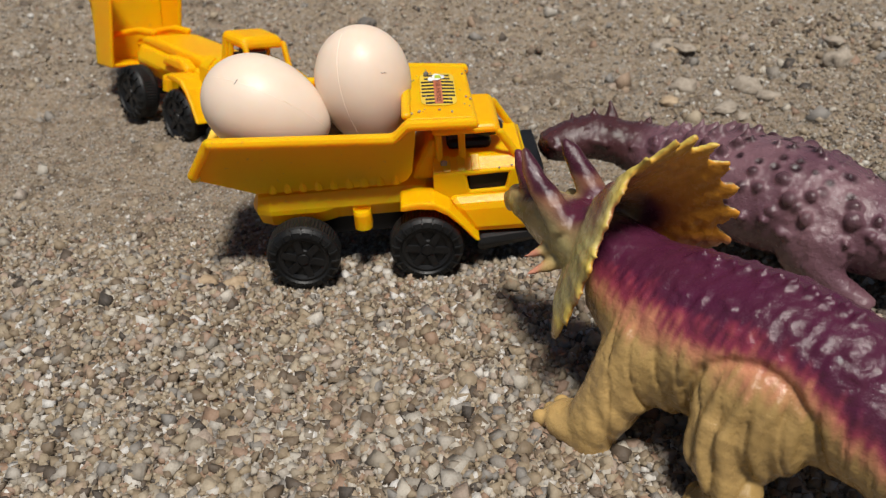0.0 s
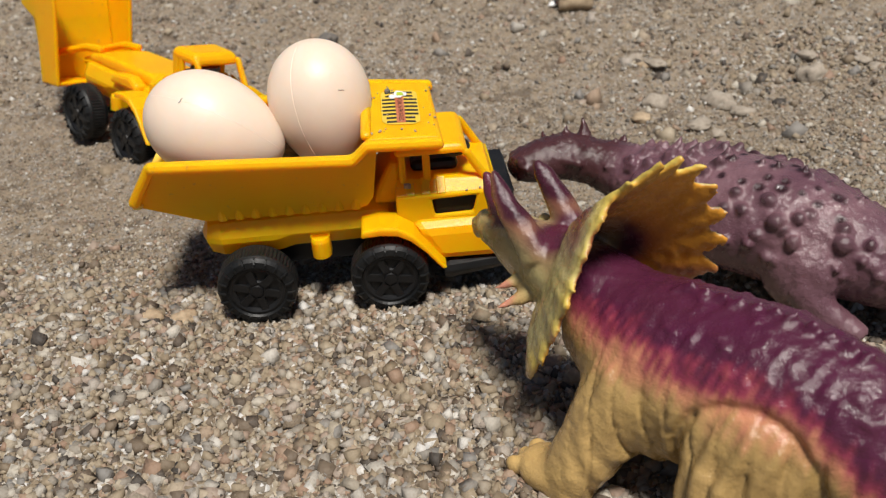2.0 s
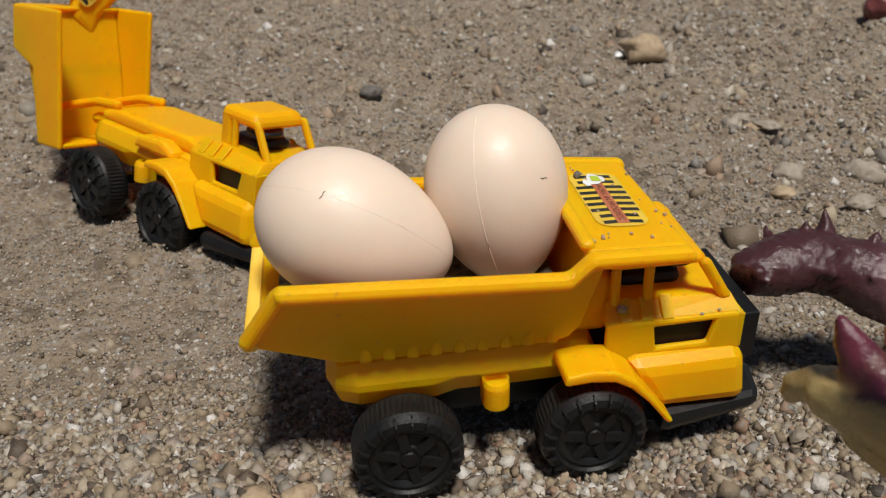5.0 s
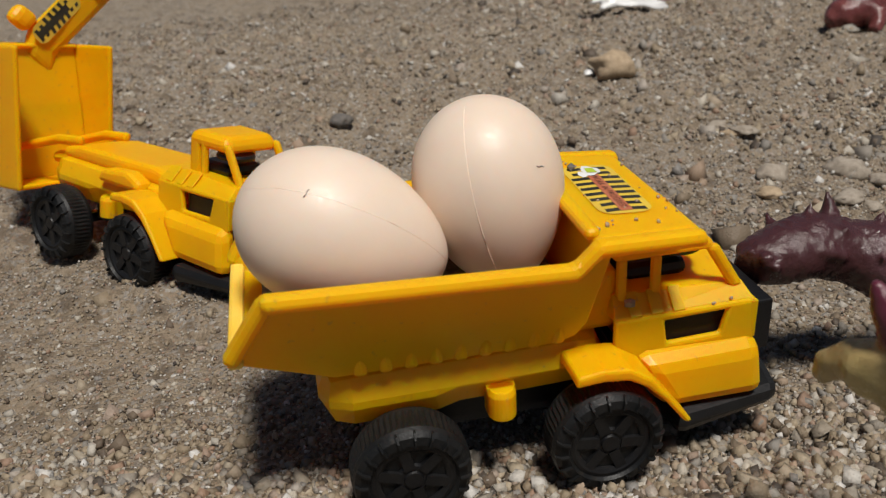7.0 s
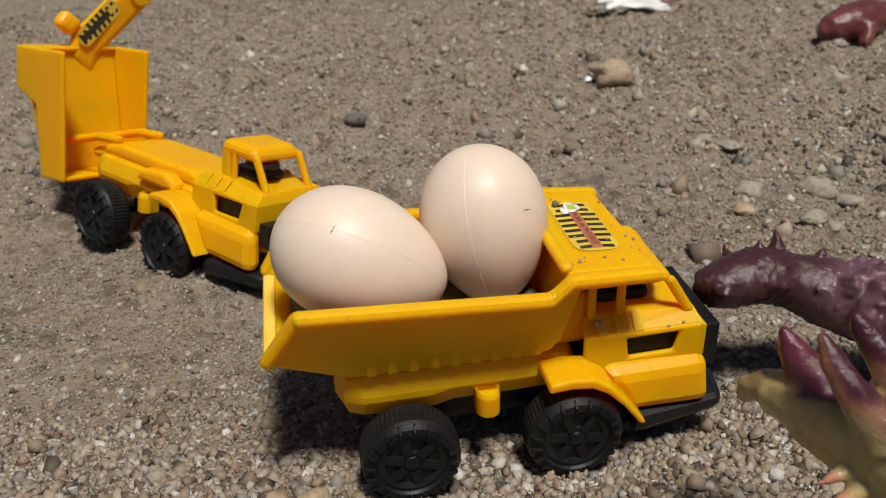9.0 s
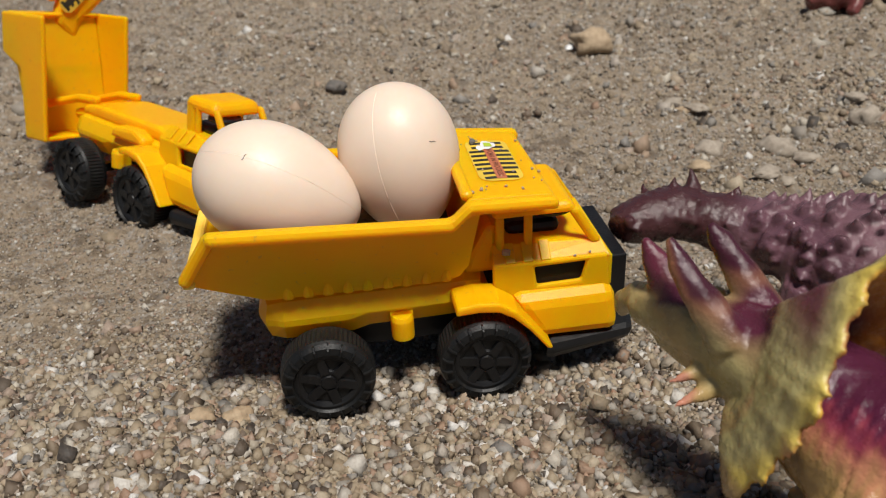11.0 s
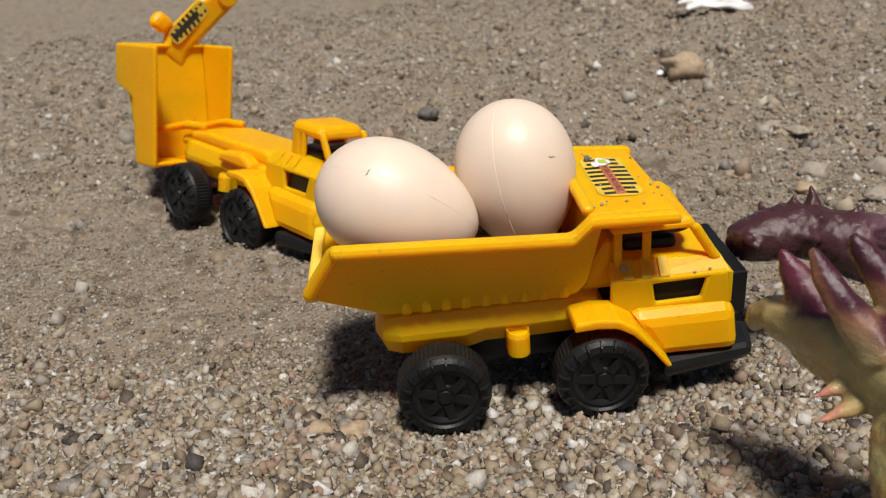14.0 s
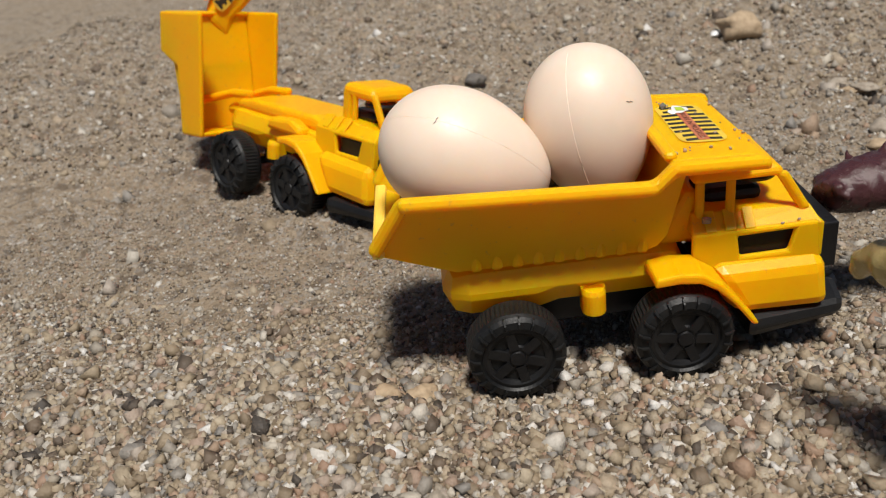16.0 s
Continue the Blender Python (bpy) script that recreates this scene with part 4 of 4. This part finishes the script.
def build_ankylosaur():
    body, bm = bmesh.new(), bmesh.new()
    tube(body, [(x, 0, z, w, h) for x, z, w, h in ANK_SPINE], 28)
    tube(body, [(52, 0, 36, 15, 13.5), (68, 1, 38, 12.5, 12), (78, 5, 41, 10.5, 9.6), (87, 12, 43.8, 11.5, 9.8), (93, 21, 43.4, 10.4, 8.8), (97, 28, 42.8, 8.4, 7.2), (98.5, 32.5, 42, 4.8, 4.8)], 20)
    for x, y, z, tx, ty, tz, r in ((84, 2, 48, 85.5, 1, 57.0, 4.2), (88, 10, 50, 88.5, 9, 56.0, 3.2), (80, 12, 47, 76, 14, 52, 3.2), (92, 17, 48.5, 93, 16, 53.2, 2.6), (97, 11, 46, 101.5, 8, 51, 3.0), (89, 23, 48, 90, 23, 52.0, 2.4), (95, 26, 47, 96.5, 26, 50.6, 2.2), (86, 19, 45, 83, 22, 48.5, 2.6), (96, 31, 45, 97, 32, 47.6, 1.8)):
        cone(bm, (x, y, z), (tx, ty, tz), r)
    g = random.Random(12)
    bumps = []
    x = 70.0
    while x > -112:
        z, w, h = spine_at(ANK_SPINE, x)
        rows = (0, 15, -15, 30, -30, 45, -45, 60, -60, 74, -74, 88, -88) if w > 14 else (0, 35, -35, 65, -65)
        for a in rows:
            if a and g.random() < 0.16:
                continue
            q = radians(a + g.uniform(-5, 5))
            px = x + g.uniform(-3.4, 3.4)
            n = Vector((0, math.sin(q) / w, math.cos(q) / h)).normalized()
            c = Vector((px, w * math.sin(q), z + h * math.cos(q)))
            wide = g.uniform(0.6, 1.2) * (3.6 if x > 25 else 2.5) * (1.0 if w > 12 else 0.7)
            if x > 25:
                cone(bm, c - n * 1.5, c + n * g.uniform(3.4, 5.4) + Vector((-1.2, 0, 0)), wide * 1.15, 8)
            elif a == 0 or abs(a) > 84:
                cone(bm, c - n * 1.5, c + n * 2.6 + Vector((-1.5, 0, 0)), 2.2, 8)
            elif abs(a) > 40:
                ball(bm, c - n * 0.5, wide, wide, wide)
            bumps.append((*c, wide * 1.2))
        x -= 7.2 if w > 14 else 8.0
    for hx, hy, hz, hr in ((80, 7, 40, 10.8), (86, 12, 42.5, 10.6), (90, 17, 42.8, 10), (93.5, 22.5, 42.6, 9.2), (96, 28, 42.4, 7.4)):
        for _ in range(9):
            d = Vector((g.uniform(-1, 1), g.uniform(-1, 1), g.uniform(-0.1, 1))).normalized()
            r = g.uniform(1.2, 2.4)
            ball(bm, (hx + d.x * hr, hy + d.y * hr, hz + d.z * hr * 0.82), r, r, r)
    for s in (1, -1):
        tube(body, [(36, s * 18, 28, 9, 9), (40, s * 24, 17, 7.5, 7.5), (36, s * 25, 8, 6.5, 6.5), (38, s * 25, 0, 7, 7)], 16)
        ball(body, (42, s * 25, 3), 7.5, 7, 4)
        ball(body, (-16, s * 19.5, 24), 13.5, 7, 13)
        tube(body, [(-18, s * 20.5, 22, 8, 8), (-26, s * 20.5, 14, 5.8, 6), (-38, s * 18.5, 7, 5.2, 5.6), (-38, s * 18.5, 0, 6, 6)], 16)
        ball(body, (-34, s * 19, 3), 7.5, 6.5, 4)
    ball(body, (-108, 0, 22), 3, 2.6, 4)
    ball(body, (-152, 0, 20), 9, 7, 5.5)
    spots = np.array(bumps)

    def near_bump(co):
        best = np.full(len(co), 9.0)
        for bx, by, bz, r in spots:
            d = np.sqrt((co[:, 0] - bx) ** 2 + (co[:, 1] - by) ** 2 + (co[:, 2] - bz) ** 2) / r
            best = np.minimum(best, d)
        return best

    def relief(co, no):
        d = near_bump(co)
        low = step(26, 10, co[:, 0])
        knob = (1.1 * np.exp(-(d / 0.9) ** 2) - 1.5 * np.exp(-(d / 0.42) ** 2) * step(36, 42, co[:, 2])) * low
        small = np.maximum(waves(co, 0.95, 8, 5) - 0.5, 0) * 0.42
        line = -0.25 * np.exp(-((np.sin(co[:, 0] * 0.33 + 0.02 * co[:, 1]) - 1) / 0.02) ** 2)
        return knob + small * step(12, 18, co[:, 2]) + line + 0.12 * waves(co, 0.5, 15)

    def paint(co, no):
        d = near_bump(co)
        x, y, z = co.T
        base = blend((0.118, 0.056, 0.074), (0.172, 0.092, 0.108), 0.5 + 0.5 * waves(co, 0.10, 4))
        base = blend(base, (0.020, 0.008, 0.010), step(0.95, 0.4, d) * 0.95 * step(34, 42, z) * step(40, 20, x))
        base = blend(base, (0.055, 0.020, 0.022), step(58, 72, x))
        return blend(base, (0.20, 0.135, 0.10), step(20, 12, z) * step(-45, -20, x) * step(0.2, -0.4, no[:, 2]) * 0.7)

    ob = moulded("toy_ankylosaur", body, bm, 0.0009, 8, 1, relief, paint, ARMOUR)
    ob.matrix_world = pose(0.135, 0.297, 0.0, 0, 0, 136)
    return tagged(ob, "brown vinyl armoured dinosaur toy with spikes and knobs", "toy dinosaur", "toy dinosaurs")


def build_far_toy():
    """The rump and foot of a reddish toy dinosaur lying far off on the sand."""
    bm = bmesh.new()
    tube(bm, [(-26, 0, 9, 5, 6), (-18, 0, 13, 13, 12), (0, 0, 17, 18, 16), (22, 2, 19, 19, 17), (45, 4, 17, 15, 14), (66, 6, 12, 8, 9), (84, 8, 9, 3, 4)], 20)
    tube(bm, [(10, -16, 16, 8, 9), (4, -22, 8, 6, 6), (-2, -24, 3, 6, 4)], 14)

    def paint(co, no):
        base = blend((0.12, 0.030, 0.028), (0.17, 0.05, 0.045), 0.5 + 0.5 * waves(co, 0.12, 6))
        return blend(base, (0.42, 0.25, 0.24), step(-4, -14, co[:, 1]) * step(12, 22, co[:, 0]) * step(16, 8, co[:, 2]))

    ob = moulded("toy_dinosaur", bm, None, 0.0016, 4, 0, lambda co, no: 0.3 * waves(co, 0.4, 9), paint, HIDE)
    ob.matrix_world = pose(0.366, 0.800, float(ground_height(np.array(0.366), np.array(0.800))) - 0.002, 0, 0, 12)
    return tagged(ob, "dark red vinyl dinosaur toy lying on the sand", "toy dinosaur", "toy dinosaurs")


def build_wrapper():
    """A crumpled white wrapper lying on the sand."""
    bm = bmesh.new()
    g = random.Random(5)
    for i in range(7):
        z = 2.0 + i * 2.1
        x0, x1 = -26 + g.uniform(-5, 6), 22 + g.uniform(-6, 6)
        line = [(x0 + (x1 - x0) * k / 5, -7 + i * 2.4 + g.uniform(-2, 2), z + g.uniform(-1.2, 1.4) + 2.2 * math.sin(k)) for k in range(6)]
        tube(bm, [(*c, w, 1.6) for c, w in zip(line, (2.5, 4.5, 5.5, 5.0, 4.5, 2.5))], 10)
    ob = moulded_plain("crumpled_wrapper", bm, WHITE)
    bm = bmesh.new()
    tube(bm, [(20, -6, 5, 2, 2), (26, -8, 7, 4, 3), (31, -8, 6, 2, 1.5)], 10)
    corner = part("corner", bm, PINK, ob, "pink printed corner", True)
    x, y = 0.232, 0.960
    ob.matrix_world = pose(x, y, float(ground_height(np.array(x), np.array(y))) + 0.001, 0, 0, 8) @ Matrix.Scale(1.45, 4)
    return tagged(ob, "crumpled white wrapper with a pink corner on the sand", "wrapper")


def moulded_plain(name, bm, mat):
    me = melted(name, bm, 0.0013, 2)
    me.materials.clear()
    me.materials.append(mat)
    me.polygons.foreach_set("use_smooth", [True] * len(me.polygons))
    return new(name, me)


build_ground()
dump_truck = tagged(build_dump_truck(), "yellow plastic toy dump truck carrying two eggs", "toy truck", "toy trucks")
loader = tagged(build_loader_truck(), "yellow plastic toy loader truck with raised shovel", "toy truck", "toy trucks")
build_bed_sand(dump_truck)
build_egg((-0.0975, 0.3372, 0.0838), (-0.0478, 0.3290, 0.0620), 39.6, (-0.0795, 0.3180, 0.0905), "pale peach plastic egg lying in the dump truck", (-0.0795, 0.3180, 0.0905), 0.06)
build_egg((-0.0355, 0.3480, 0.1005), (-0.0295, 0.3385, 0.0500), 39.0, (-0.0405, 0.3270, 0.0860), "pale peach plastic egg standing in the dump truck", (-0.0235, 0.3299, 0.0847), 0.13)
build_triceratops()
build_ankylosaur()
build_far_toy()
build_wrapper()
pebble(-0.0945, 0.310, 0.0042, TAN_STONE, "tan pebble beside the truck's rear wheel", 1, 0.75, 30)
pebble(-0.1058, 0.3066, 0.0038, TAN_STONE, "small tan pebble beside the truck's rear wheel", 2, 0.8)
pebble(0.1300, 0.715, 0.0125, TAN_STONE, "tan stone lying on the sand", 3, 0.85)
pebble(0.1150, 0.722, 0.0040, WHITE, "white chip of foil beside a tan stone", 8, 0.5, 60)
pebble(-0.0652, 0.674, 0.0060, DARK_STONE, "dark pebble on the sand", 4)
pebble(0.1850, 0.516, 0.0085, GREY_STONE, "grey stone in the rough sand", 5, 0.7, 120)
pebble(0.1480, 0.5235, 0.0075, GREY_STONE, "grey-brown stone in the rough sand", 6, 0.7, 40)
pebble(0.2550, 0.545, 0.0080, GREY_STONE, "grey stone in the rough sand", 7, 0.8, 10)
rough = random.Random(21)
for i in range(12):
    pebble(rough.uniform(0.13, 0.30), rough.uniform(0.47, 0.64), rough.uniform(0.003, 0.0065), rough.choice((GREY_STONE, TAN_STONE, GREY_STONE)),
           "grey-brown stone half sunk in the rough sand", 10 + i, 0.45, rough.uniform(0, 180))
build_sand()
